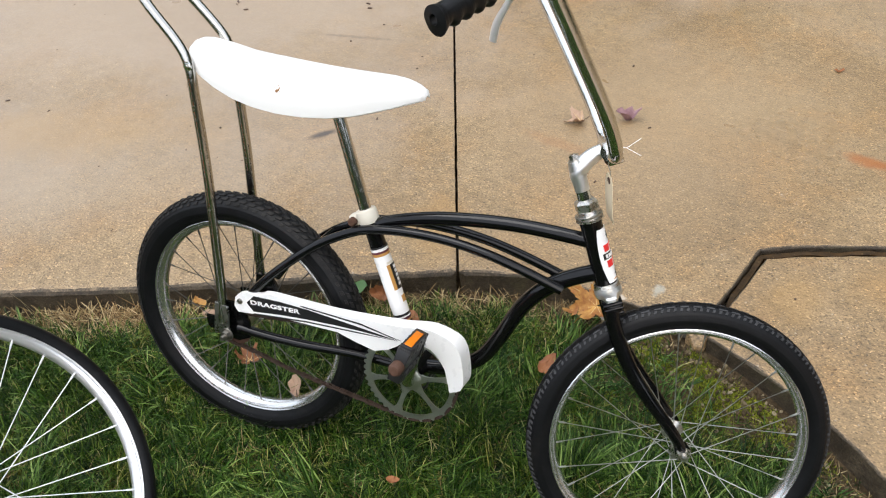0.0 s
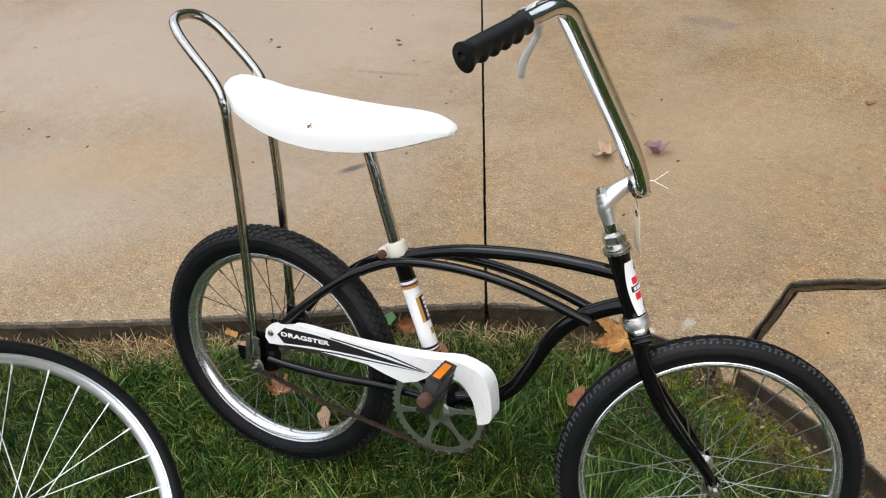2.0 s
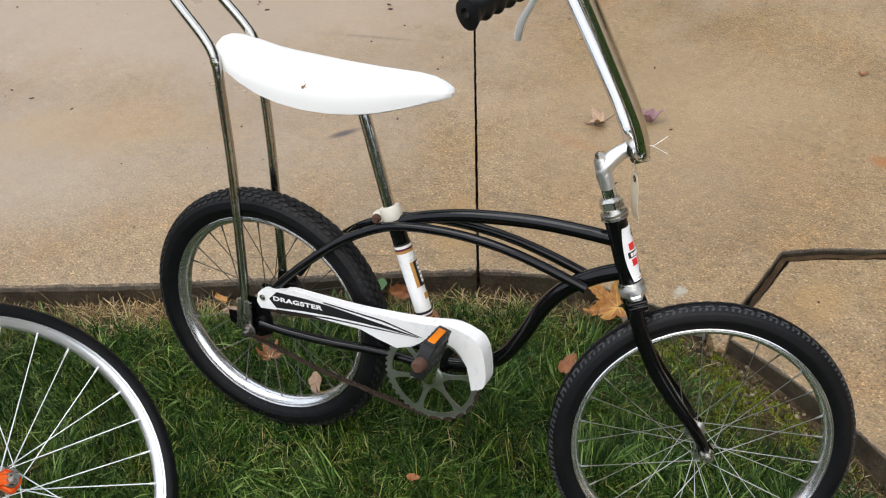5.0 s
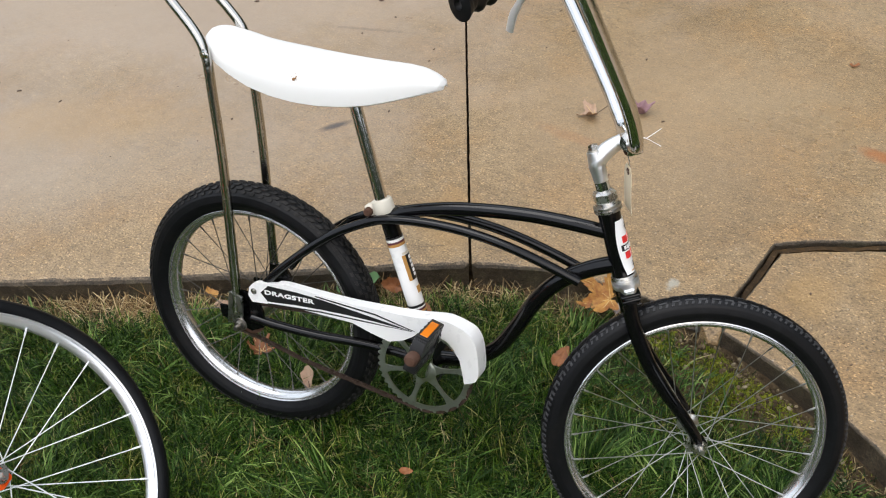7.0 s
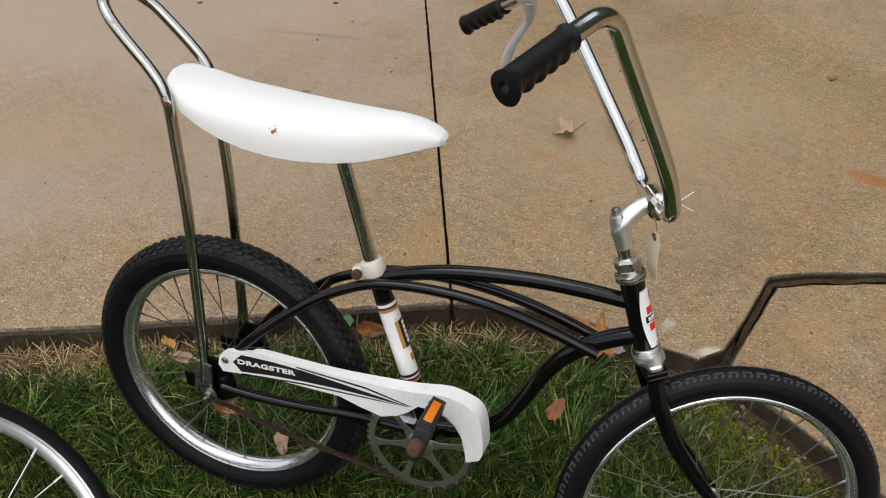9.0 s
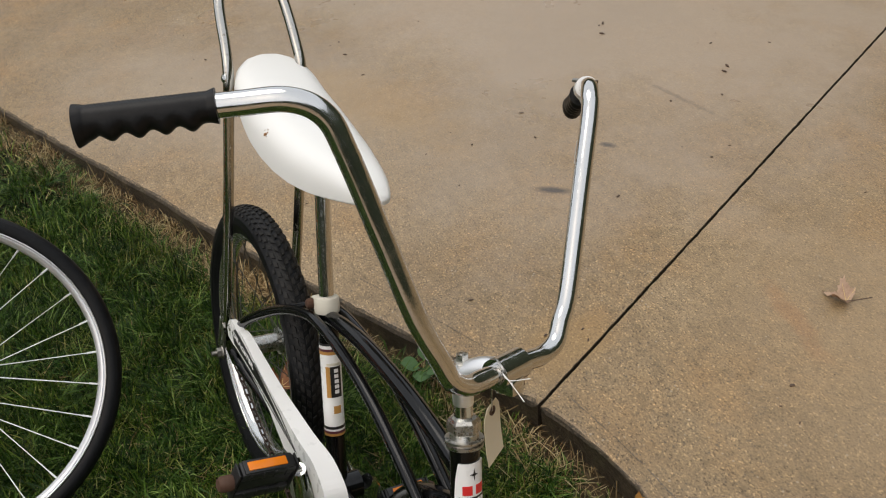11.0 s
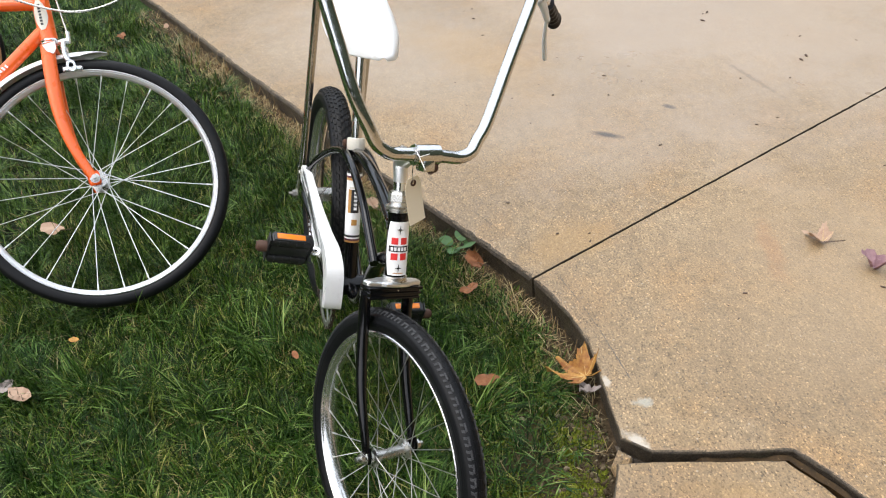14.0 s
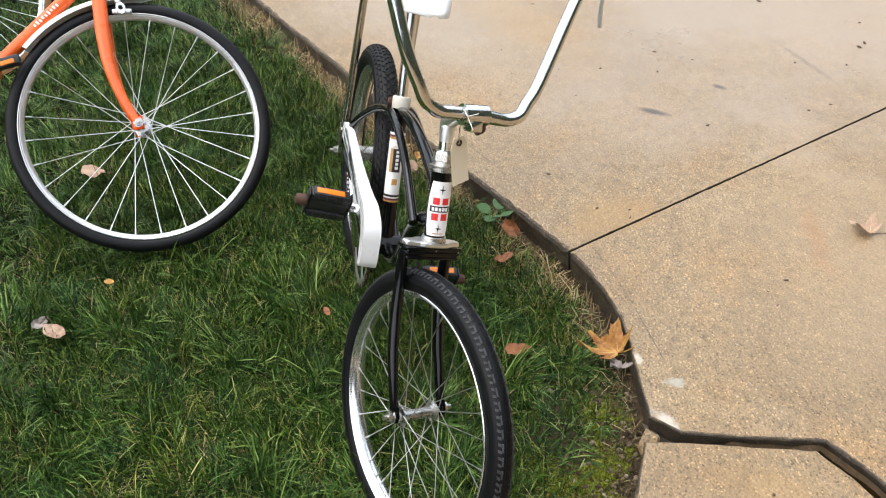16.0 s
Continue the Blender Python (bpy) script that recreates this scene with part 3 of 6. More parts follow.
def lawn_chance(x, y, d):
    p = np.clip((d - 0.006) / 0.10, 0, 1) ** 1.2 * (0.35 + 0.65 * np.clip(patchy(x, y, 6, 3) * 1.9, 0, 1))
    p *= 1 - 0.20 * np.clip((x - 0.25) / 0.2, 0, 1) * np.clip((0.20 - d) / 0.12, 0, 1)
    p *= 1 - 0.62 * np.clip((-0.15 - x) / 0.2, 0, 1) * np.clip((0.12 - d) / 0.07, 0, 1)
    return np.where(d > 0.004, p * (1 - 0.93 * bare(x, y)) * (1 - 0.8 * dead_patch(x, y)), 0)


def straw_chance(x, y, d):
    near = np.clip(1 - d / 0.20, 0, 1)
    p = 0.30 * np.clip((x + 1.0) / 0.8, 0.3, 1) + 0.12 * np.clip((x - 0.2) / 0.2, 0, 1) * np.clip((0.3 - d) / 0.2, 0, 1) + 0.55 * near * np.clip((0.3 - x) / 0.3, 0.18, 1) + 0.45 * np.clip(patchy(x, y, 5, 8) - 0.5, 0, 1)
    return np.where(d > 0.006, p * (1 - 0.94 * np.clip(1.4 * bare(x, y), 0, 1)), 0)


def low_at_kerb(xy):
    """Blades stay short and trodden beside the concrete, most of all near the broken corner."""
    d = np.array([kerb_y(x) - y for x, y in xy])
    x = xy[:, 0]
    worn = np.clip((x - 0.25) / 0.25, 0, 1)
    return np.clip(0.40 + d / (0.16 + 0.14 * worn), 0.40, 1.05)


def tuft_chance(scale, seed, level, soft=0.10, verge=0.0):
    """Blades in clumps only, more of them towards the kerb by verge."""
    return lambda x, y, d: lawn_chance(x, y, d) * np.clip((patchy(x, y, scale, seed) + verge * np.clip(1 - d / 0.35, 0, 1) - level) / soft, 0, 1)


NEAR = (-1.15, -0.80, 1.25, 0.53)
blade_mesh("grass", scatter(11, 215000, NEAR, lawn_chance), 0.054, 0.0020, 1.05, GREEN, 1, "green lawn grass, damp and uncut", "grass", low_at_kerb)
blade_mesh("grass", scatter(16, 190000, (-2.3, -1.1, 1.25, 0.53), tuft_chance(7, 21, 0.50)), 0.082, 0.0028, 1.22, LOCKS, 8, "long green grass lying over in locks", "grass", low_at_kerb, 0.40, 1.25)
blade_mesh("grass", scatter(17, 90000, NEAR, tuft_chance(11, 33, 0.56, 0.10, 0.16)), 0.050, 0.0019, 1.10, YELLOWED, 9, "yellowing tufts of lawn grass", "grass", low_at_kerb, 1.2, 1.2)
blade_mesh("grass", scatter(12, 110000, (-2.9, -1.6, 1.6, 0.4), lambda x, y, d: lawn_chance(x, y, d) * ((x < -1.15) | (y < -0.80) | (x > 1.25))), 0.058, 0.0030, 1.1, GREEN, 2, "green lawn grass further from the kerb", "grass")
blade_mesh("grass", scatter(15, 42000, (-8, -6, 4, 0.4), lambda x, y, d: np.where(d > 0.05, 1.0, 0) * ((x < -2.9) | (y < -1.6) | (x > 1.6))), 0.085, 0.016, 0.6, GREEN, 3, "distant lawn grass", "grass")
blade_mesh("dry_grass", scatter(13, 80000, (-2.4, -1.0, 1.25, 0.53), straw_chance), 0.050, 0.0015, 1.30, STRAW, 4, "dry straw-coloured grass along the kerb", "dry grass", None, 2.5, 1.1)
blade_mesh("dry_grass", scatter(14, 90000, (-1.9, -0.5, 0.75, 0.53), lambda x, y, d: np.where(d > 0.004, np.clip(1.15 - d / 0.12, 0, 1) * np.clip(patchy(x, y, 9, 2) * 2.4 - 0.7 + 0.8 * dead_patch(x, y), 0.06, 1) * (1 - 0.96 * np.clip((x - 0.38) / 0.15, 0, 1)), 0)), 0.062, 0.0021, 1.25, STRAW, 7, "flattened dead straw at the foot of the kerb", "dry grass", None, 3.0, 1.05)

# ---------------------------------------------------------------- wheels


def ring_blocks(bm, r, rows, count, size, height, profile, slot=0):
    """Tread blocks round a tyre. rows: (y, phase, skew)."""
    for y, phase, skew in rows:
        for k in range(count):
            a = 2 * math.pi * (k + phase) / count
            base = profile(y)
            t = Vector((-math.sin(a), 0, math.cos(a)))
            o = Vector((math.cos(a), 0, math.sin(a)))
            slope = (profile(y + 0.002) - profile(y - 0.002)) / 0.004
            out = (o - Vector((0, 1, 0)) * slope).normalized()
            side = (Vector((0, 1, 0)) + o * slope).normalized()
            c = o * base + Vector((0, y, 0))
            lo, hi = [], []
            for su, sv in ((-1, -1), (1, -1), (1, 1), (-1, 1)):
                q = c + t * (su * size[0] / 2 + sv * skew) + side * (sv * size[1] / 2)
                lo.append(bm.verts.new(q - out * 0.002))
                hi.append(bm.verts.new(q * 1.0 + out * height - (t * su * size[0] + side * sv * size[1]) * 0.08))
            bm.faces.new(hi).material_index = slot
            for i in range(4):
                bm.faces.new((lo[i], lo[(i + 1) % 4], hi[(i + 1) % 4], hi[i])).material_index = slot


def wheel(parent, place, rim_r, tyre_r, tyre_w, spokes, rim_mat, hub_half, tread, rim_w=0.028, hub_r=0.011, flange_r=0.019, label="", spoke_mat=None, deep=1.0, thick=1.0):
    """A spoked wheel about its own y axis."""
    w = new("wheel")
    w.empty_display_size = 0.05
    w.parent, w.matrix_basis = parent, place
    tagged(w, label)
    h = rim_w / 2
    d = rim_r
    prof = [(d + 0.0012, -h), (d, -h + 0.002), (d - 0.007, -h + 0.003), (d - 0.013, -h * 0.45), (d - 0.014, h * 0.45), (d - 0.007, h - 0.003), (d, h - 0.002), (d + 0.0012, h), (d + 0.0010, h + 0.0016), (d - 0.0016, h + 0.0026),
            (d - 0.0046, h + 0.0014), (d - 0.0058, h - 0.0012), (d - 0.0072, h - 0.0010), (d - 0.0078, h + 0.0004), (d - 0.011, h - 0.001), (d - 0.019, h * 0.5), (d - 0.020, 0), (d - 0.019, -h * 0.5), (d - 0.011, -h + 0.001), (d - 0.0078, -h - 0.0004), (d - 0.0072, -h + 0.0010), (d - 0.0058, -h + 0.0012), (d - 0.0046, -h - 0.0014), (d - 0.0016, -h - 0.0026), (d + 0.0010, -h - 0.0016)]
    prof = [(d - (d - r) * deep, y) for r, y in prof]
    part("rim", lathe(prof, 96, closed=True), rim_mat, w)
    # tyre: a round section that closes on the rim
    sec = []
    mid, half = (tyre_r + rim_r - 0.004) / 2, (tyre_r - rim_r + 0.004) / 2
    ribs = {"road": (58, 66, 92), "knobs": (70, 98), "smooth": (64,)}[tread]
    for k in range(65):
        deg = -128 + 4 * k
        a, g = math.radians(deg), 1.0 + (0.022 if any(abs(abs(deg) - q) < 2.1 for q in ribs) else 0)
        sec.append((mid + half * g * math.cos(a), tyre_w / 2 * g * math.sin(a)))
    sec = [(rim_r - 0.004, sec[0][1] * 0.75)] + sec + [(rim_r - 0.004, sec[-1][1] * 0.75)]
    bm = lathe(sec, 120, closed=True)

    def surface(y):
        s = max(-0.98, min(0.98, y / (tyre_w / 2)))
        return mid + half * math.sqrt(1 - s * s)
    if tread == "knobs":
        ring_blocks(bm, tyre_r, [(0, 0, 0.002)], 84, (0.0120, 0.0062), 0.0021, surface, 2)
        ring_blocks(bm, tyre_r, [(0.0082, 0.5, 0.002), (-0.0082, 0.5, -0.002)], 84, (0.0118, 0.0066), 0.0021, surface, 2)
        ring_blocks(bm, tyre_r, [(0.0158, 0.0, 0.002), (-0.0158, 0.0, -0.002)], 84, (0.0125, 0.0066), 0.0024, surface, 2)
        ring_blocks(bm, tyre_r, [(0.0212, 0.5, 0.001), (-0.0212, 0.5, -0.001)], 84, (0.0095, 0.0058), 0.0016, surface, 2)
    elif tread == "road":
        ring_blocks(bm, tyre_r, [(0.0088, 0.0, 0), (-0.0088, 0.0, 0)], 76, (0.0150, 0.0030), 0.0014, surface, 1)
        ring_blocks(bm, tyre_r, [(0.0124, 0.5, 0.001), (-0.0124, 0.5, -0.001)], 152, (0.0046, 0.0060), 0.0013, surface, 1)
        ring_blocks(bm, tyre_r, [(0.0060, 0.5, 0.0035), (-0.0060, 0.5, -0.0035)], 84, (0.0168, 0.0030), 0.0005, surface)
        for y in (-0.0034, 0.0, 0.0034):
            ring_blocks(bm, tyre_r, [(y, 0, 0)], 84, (0.0192, 0.0024), 0.0006, surface)
    part("tyre", bm, [RUBBER, WORN, KNOB], w)
    f = hub_half
    part("hub", lathe([(0.004, -f - 0.006), (hub_r * 0.9, -f - 0.005), (hub_r, -f), (flange_r, -f + 0.001), (flange_r, -f + 0.004), (hub_r, -f + 0.008), (hub_r, f - 0.008), (flange_r, f - 0.004),
                       (flange_r, f - 0.001), (hub_r, f), (hub_r * 0.9, f + 0.005), (0.004, f + 0.006)], 28), STEEL, w)
    # spokes, crossed in pairs
    first = None
    for k in range(spokes):
        side = 1 if k % 2 else -1
        rim_a = 2 * math.pi * k / spokes
        trail = (1 if (k // 2) % 2 else -1) * radians(58)
        hub_a = rim_a + trail
        a = Vector((math.cos(hub_a) * (flange_r - 0.003), side * (f - 0.003 + 0.004 * ((k // 2) % 2)), math.sin(hub_a) * (flange_r - 0.003)))
        b = Vector((math.cos(rim_a) * (rim_r - 0.016 * deep), side * 0.003, math.sin(rim_a) * (rim_r - 0.016 * deep)))
        z = b - a
        if first is None:
            bm = sweep(bmesh.new(), [Vector((0, 0, 0)), Vector((0, 0, 0.93)), Vector((0, 0, 0.931)), Vector((0, 0, 1.0))], [0.00095 * thick, 0.00095 * thick, 0.0017, 0.0017], 6)
        m = Matrix.Translation(a) @ z.to_track_quat("Z", "Y").to_matrix().to_4x4() @ Matrix.Diagonal((1, 1, z.length, 1))
        if first is None:
            first = part("spoke", bm, spoke_mat or SPOKE, w, place=m)
        else:
            share("spoke", first, w, m)
    return w


def nut(name, parent, at, axis, r=0.0085, h=0.008, mat=None, stud=0.009):
    """A hexagon nut with the end of its axle, along an axis."""
    bm = bmesh.new()
    z = Vector(axis).normalized()
    q = z.to_track_quat("Z", "Y").to_matrix().to_4x4()
    m = Matrix.Translation(at) @ q
    for k0, rr, h0, h1, sides in ((0, r * 1.35, 0, 0.0015, 20), (0, r, 0.0015, h, 6), (0, r * 0.5, h, h + stud, 12)):
        lo = [bm.verts.new(m @ Vector((rr * math.cos(2 * math.pi * k / sides), rr * math.sin(2 * math.pi * k / sides), h0))) for k in range(sides)]
        hi = [bm.verts.new(m @ Vector((rr * 0.96 * math.cos(2 * math.pi * k / sides), rr * 0.96 * math.sin(2 * math.pi * k / sides), h1))) for k in range(sides)]
        for k in range(sides):
            bm.faces.new((lo[k], lo[(k + 1) % sides], hi[(k + 1) % sides], hi[k]))
        bm.faces.new(hi)
        bm.faces.new(lo[::-1])
    return part(name, bm, mat or STEEL, parent, smooth=False)


def letters(name, text, size, mat, parent, place, label="", bold=0.0, space=1.0):
    """Raised lettering in the built-in font, as a mesh."""
    cu = bpy.data.curves.new(name, "FONT")
    cu.body, cu.size, cu.extrude, cu.offset, cu.space_character = text, size, 0.0003, bold, space
    cu.align_x, cu.align_y = "LEFT", "CENTER"
    tmp = new(name + "_outline", cu)
    me = bpy.data.meshes.new_from_object(tmp.evaluated_get(bpy.context.evaluated_depsgraph_get()))
    bpy.data.objects.remove(tmp)
    bpy.data.curves.remove(cu)
    me.materials.clear()
    me.materials.append(mat)
    ob = new(name, me)
    ob.parent, ob.matrix_basis = parent, place
    return tagged(ob, label)


def wrap(radius, a0, a1, h0, h1, curve_in=0.0, steps=10, rows=1, thick=0.0007):
    """A sticker bent round a tube that stands along z; angles in degrees from +x."""
    bm = bmesh.new()
    g = []
    for j in range(rows + 1):
        h = h0 + (h1 - h0) * j / rows
        s = 1 - curve_in * (2 * j / rows - 1) ** 2 if rows > 1 else 1
        am, ah = (a0 + a1) / 2, (a1 - a0) / 2 * s
        g.append([bm.verts.new(((radius + thick) * math.cos(radians(am - ah + 2 * ah * i / steps)), (radius + thick) * math.sin(radians(am - ah + 2 * ah * i / steps)), h)) for i in range(steps + 1)])
    for a, b in zip(g, g[1:]):
        for i in range(steps):
            bm.faces.new((a[i], a[i + 1], b[i + 1], b[i]))
    r = bmesh.ops.extrude_face_region(bm, geom=bm.faces[:])
    for v in r["geom"]:
        if isinstance(v, bmesh.types.BMVert):
            k = (radius - 0.0006) / math.hypot(v.co.x, v.co.y)
            v.co.x, v.co.y = v.co.x * k, v.co.y * k
    bmesh.ops.recalc_face_normals(bm, faces=bm.faces)
    return bm


# ---------------------------------------------------------------- the black bicycle
nrm = Vector((0.01746, -0.96613, 0.25748)).normalized()
by = -nrm
bx = Vector((0.8231, 0.0, -0.0230))
bx = (bx - by * bx.dot(by)).normalized()
BIKE = axes(Vector((-0.0358, 0.0406, 0.1908)), bx, by, bx.cross(by))
bike = thing("bicycle", BIKE, "black high-rise bicycle with white banana seat leaning on the grass", "bicycle")

HEAD_A = Vector((-0.368, 0, 0.930)).normalized()      # up the steering axis
HEAD_LOW, HEAD_TOP = Vector((0.6705, 0, 0.250)), Vector((0.628, 0, 0.357))
R_ = Vector((0.317, -0.940, 0.126)).normalized()      # the turned bar's and wheel's right
R_ = (R_ - HEAD_A * R_.dot(HEAD_A)).normalized()
F_ = HEAD_A.cross(R_).normalized()                    # their front
if F_.x < 0:
    F_ = -F_
HUB = Vector((0.8243, -0.0044, -0.002))

# frame
part("seat_tube", rod((0.2565, 0, 0.266), (0.362, 0, -0.004), 0.0148, 20), BLACK, bike)
part("top_tube", tube([(0.262, 0, 0.258), (0.302, 0, 0.276), (0.363, 0, 0.295), (0.422, 0, 0.307), (0.499, 0, 0.317), (0.565, 0, 0.320), (0.640, 0, 0.319)], 0.0115, 18), BLACK, bike)
part("down_tube", tube([(0.662, 0, 0.273), (0.625, 0, 0.255), (0.59, 0, 0.232), (0.56, 0, 0.203), (0.534, 0, 0.164), (0.510, 0, 0.110), (0.483, 0, 0.060), (0.455, 0, 0.032), (0.42, 0, 0.012), (0.37, 0, 0.0)], 0.0138, 18), BLACK, bike)
for s in (-1, 1):
    part("side_tube", tube([(0.028, 0.060 * s, 0.066), (0.058, 0.056 * s, 0.107), (0.103, 0.048 * s, 0.155), (0.172, 0.034 * s, 0.214), (0.236, 0.024 * s, 0.250), (0.280, 0.0225 * s, 0.264),
                            (0.335, 0.0215 * s, 0.272), (0.404, 0.0215 * s, 0.274), (0.473, 0.0215 * s, 0.267), (0.541, 0.0215 * s, 0.252), (0.606, 0.021 * s, 0.233)], 0.0082, 14), BLACK, bike)
    part("chain_stay", tube([(0.014, 0.056 * s, 0.010), (0.07, 0.052 * s, 0.006), (0.15, 0.042 * s, 0.003), (0.25, 0.030 * s, 0.006), (0.345, 0.022 * s, 0.002)], 0.0088, 14), BLACK, bike)
    drop = [(-0.016, 0.064), (0.020, 0.064), (0.040, 0.030), (0.040, -0.004), (0.015, -0.018), (-0.052, -0.004), (-0.056, 0.020), (-0.02, 0.022)]
    part("dropout", plate(drop, 0.005), BLACK, bike, smooth=False, place=Matrix.Translation((0, 0.0565 * s, 0)))
bmq = lathe([(0.019, -0.034), (0.0215, -0.033), (0.0215, 0.033), (0.019, 0.034)], 28)
part("bottom_bracket", bmq, BLACK, bike, place=Matrix.Translation((0.362, 0, 0)))
part("stay_bridge", rod((0.170, -0.036, 0.213), (0.170, 0.036, 0.213), 0.006), BLACK, bike)
hx = Vector((HEAD_A.z, 0, -HEAD_A.x))
HEAD = axes(HEAD_LOW, hx, HEAD_A.cross(hx), HEAD_A)
hl = (HEAD_TOP - HEAD_LOW).length
head = part("head_tube", lathe([(0.0182, 0), (0.0172, 0.012), (0.0172, hl - 0.012), (0.0182, hl)], 30, "z"), BLACK, bike, place=HEAD)
for nm, prof, z0, mat in (("headset_cup", [(0.0165, -0.0085), (0.0206, -0.0085), (0.0210, -0.0080), (0.0210, -0.0022), (0.0190, -0.0020), (0.0190, -0.0008), (0.0202, -0.0006), (0.0202, 0.0048), (0.0188, 0.0060), (0.017, 0.0062)], 0, STEEL),
                          ("headset_cup", [(0.0165, -0.0020), (0.0208, -0.0020), (0.0216, -0.0012), (0.0216, 0.0018), (0.0182, 0.0021), (0.0182, 0.0044), (0.0214, 0.0047), (0.0216, 0.0072), (0.0168, 0.0078), (0.0160, 0.0120), (0.0150, 0.0165)], hl, STEEL),
                          ("lock_nut", [(0.0105, 0.0135), (0.0182, 0.0140), (0.0190, 0.0155), (0.0186, 0.0270), (0.0160, 0.0310), (0.0105, 0.0325)], hl, STEEL)):
    bm = lathe(prof, 6 if nm == "lock_nut" else 32, "z")
    part(nm, bm, mat, bike, place=HEAD @ Matrix.Translation((0, 0, z0)), smooth=nm != "lock_nut")
# head badge
badge = part("head_badge", wrap(0.0180, -72, 72, 0.009, hl - 0.017, 0.24, 16, 12), WHITE, head, "white head badge with red squares and a black band")
for du, dv in ((-24, 0.013), (24, 0.013), (-24, -0.013), (24, -0.013)):
    part("red_square", wrap(0.0186, du - 17, du + 17, (hl / 2 - 0.004) + dv - 0.0055, (hl / 2 - 0.004) + dv + 0.0055), RED, badge, "red printed square")
part("band", wrap(0.0186, -54, 54, (hl / 2 - 0.004) - 0.0048, (hl / 2 - 0.004) + 0.0048), INK, badge, "black printed band")
for k in range(5):
    part("band_mark", wrap(0.0193, -42 + k * 17, -42 + k * 17 + 12, (hl / 2 - 0.004) - 0.0028, (hl / 2 - 0.004) + 0.0028, steps=3), WHITE, badge, "white mark on the band")
for dv in (0.032, -0.032):
    bm = bmesh.new()
    ring_ = []
    for k in range(8):
        a, up_ = ((0, 0.0080), (2.6, 0.0013), (16, 0), (2.6, -0.0013), (0, -0.0080), (-2.6, -0.0013), (-16, 0), (-2.6, 0.0013))[k]
        ring_.append(bm.verts.new((0.0196 * math.cos(radians(a)), 0.0196 * math.sin(radians(a)), hl / 2 - 0.004 + dv + up_)))
    c = bm.verts.new((0.0198, 0, hl / 2 - 0.004 + dv))
    back_ = bm.verts.new((0.0176, 0, hl / 2 - 0.004 + dv))
    for k in range(8):
        bm.faces.new((c, ring_[k], ring_[(k + 1) % 8]))
        bm.faces.new((back_, ring_[(k + 1) % 8], ring_[k]))
    bmesh.ops.recalc_face_normals(bm, faces=bm.faces)
    part("star", bm, INK, badge, "black four-pointed star", smooth=False)
part("small_print", wrap(0.0186, -26, 26, 0.0125, 0.0138), GOLD, badge)
# seat tube decal
st_a, st_b = Vector((0.2565, 0, 0.266)), Vector((0.362, 0, -0.004))
tz = (st_a - st_b).normalized()
tx = Vector((tz.z, 0, -tz.x))
TUBE = axes(st_b, tx, tz.cross(tx), tz)
decal = part("tube_decal", wrap(0.0148, -178, 178, 0.113, 0.240, steps=40), WHITE, bike, "white seat-tube decal with gold and dark bands", place=TUBE)
for h0, h1, mat in ((0.2405, 0.2455, GOLD), (0.2455, 0.2495, MAROON), (0.2495, 0.2545, WHITE), (0.2545, 0.2575, INK), (0.1085, 0.1128, INK), (0.1055, 0.1085, WHITE), (0.1015, 0.1055, MAROON), (0.0975, 0.1015, GOLD)):
    part("stripe", wrap(0.0148, -178, 178, h0 - 0.014 if h0 > 0.2 else h0, h1 - 0.014 if h1 > 0.2 else h1, steps=40, thick=0.001), mat, decal)
part("box", wrap(0.0156, -28, 32, 0.160, 0.208), INK, decal, "black printed box")
for k in range(5):
    part("box_mark", wrap(0.0164, -8, 14, 0.199 - k * 0.0082, 0.2045 - k * 0.0082, steps=4), WHITE, decal, "white mark in the box")
part("bar", wrap(0.0156, -52, -29, 0.160, 0.208), GOLD, decal, "orange printed bar")
part("dot", wrap(0.0156, -20, 20, 0.134, 0.146), GOLD, decal, "gold printed roundel")
part("bar", wrap(0.0156, -45, 25, 0.2095, 0.2135), CREAM, decal)

# seat post and its clamp
part("seat_post", rod((0.2555, 0, 0.262), (0.190, 0, 0.460), 0.0108, 20), CHROME, bike)
q = axes(Vector((0.2565, 0, 0.262)), tx, tz.cross(tx), tz)
cl = part("seat_clamp", lathe([(0.011, 0.001), (0.0175, 0.002), (0.0185, 0.005), (0.0185, 0.022), (0.0175, 0.025), (0.011, 0.026)], 28, "z"), CREAM, bike, "cream plastic clamp collar", place=q)
part("lug", box((0.016, 0.018, 0.020), 0.003, (-0.022, -0.004, 0.012)), CREAM, cl)
bm = lathe([(0.0, -0.024), (0.006, -0.023), (0.0078, -0.020), (0.0078, -0.013), (0.003, -0.012), (0.003, 0.010)], 18)
part("bolt", bm, RUST, cl, "rusty clamp bolt", place=Matrix.Translation((-0.022, 0, 0.012)))

# banana seat
seat_x = [-0.074, -0.0695, -0.056, -0.034, -0.0045, 0.031, 0.0715, 0.1145, 0.1585, 0.2015, 0.242, 0.2775, 0.307, 0.329, 0.3425, 0.3475]
top_z = [0.529, 0.527, 0.523, 0.519, 0.515, 0.5133, 0.5126, 0.5122, 0.5124, 0.5137, 0.5165, 0.5188, 0.5180, 0.5126, 0.5062, 0.501]
rim_z = [0.523, 0.5135, 0.502, 0.488, 0.4735, 0.461, 0.4535, 0.4497, 0.4507, 0.4552, 0.4627, 0.4736, 0.484, 0.4917, 0.4962, 0.4966]
half_w = [0.020, 0.041, 0.058, 0.067, 0.0705, 0.0725, 0.0738, 0.0717, 0.068, 0.062, 0.0525, 0.043, 0.0345, 0.027, 0.019, 0.009]
bm = bmesh.new()
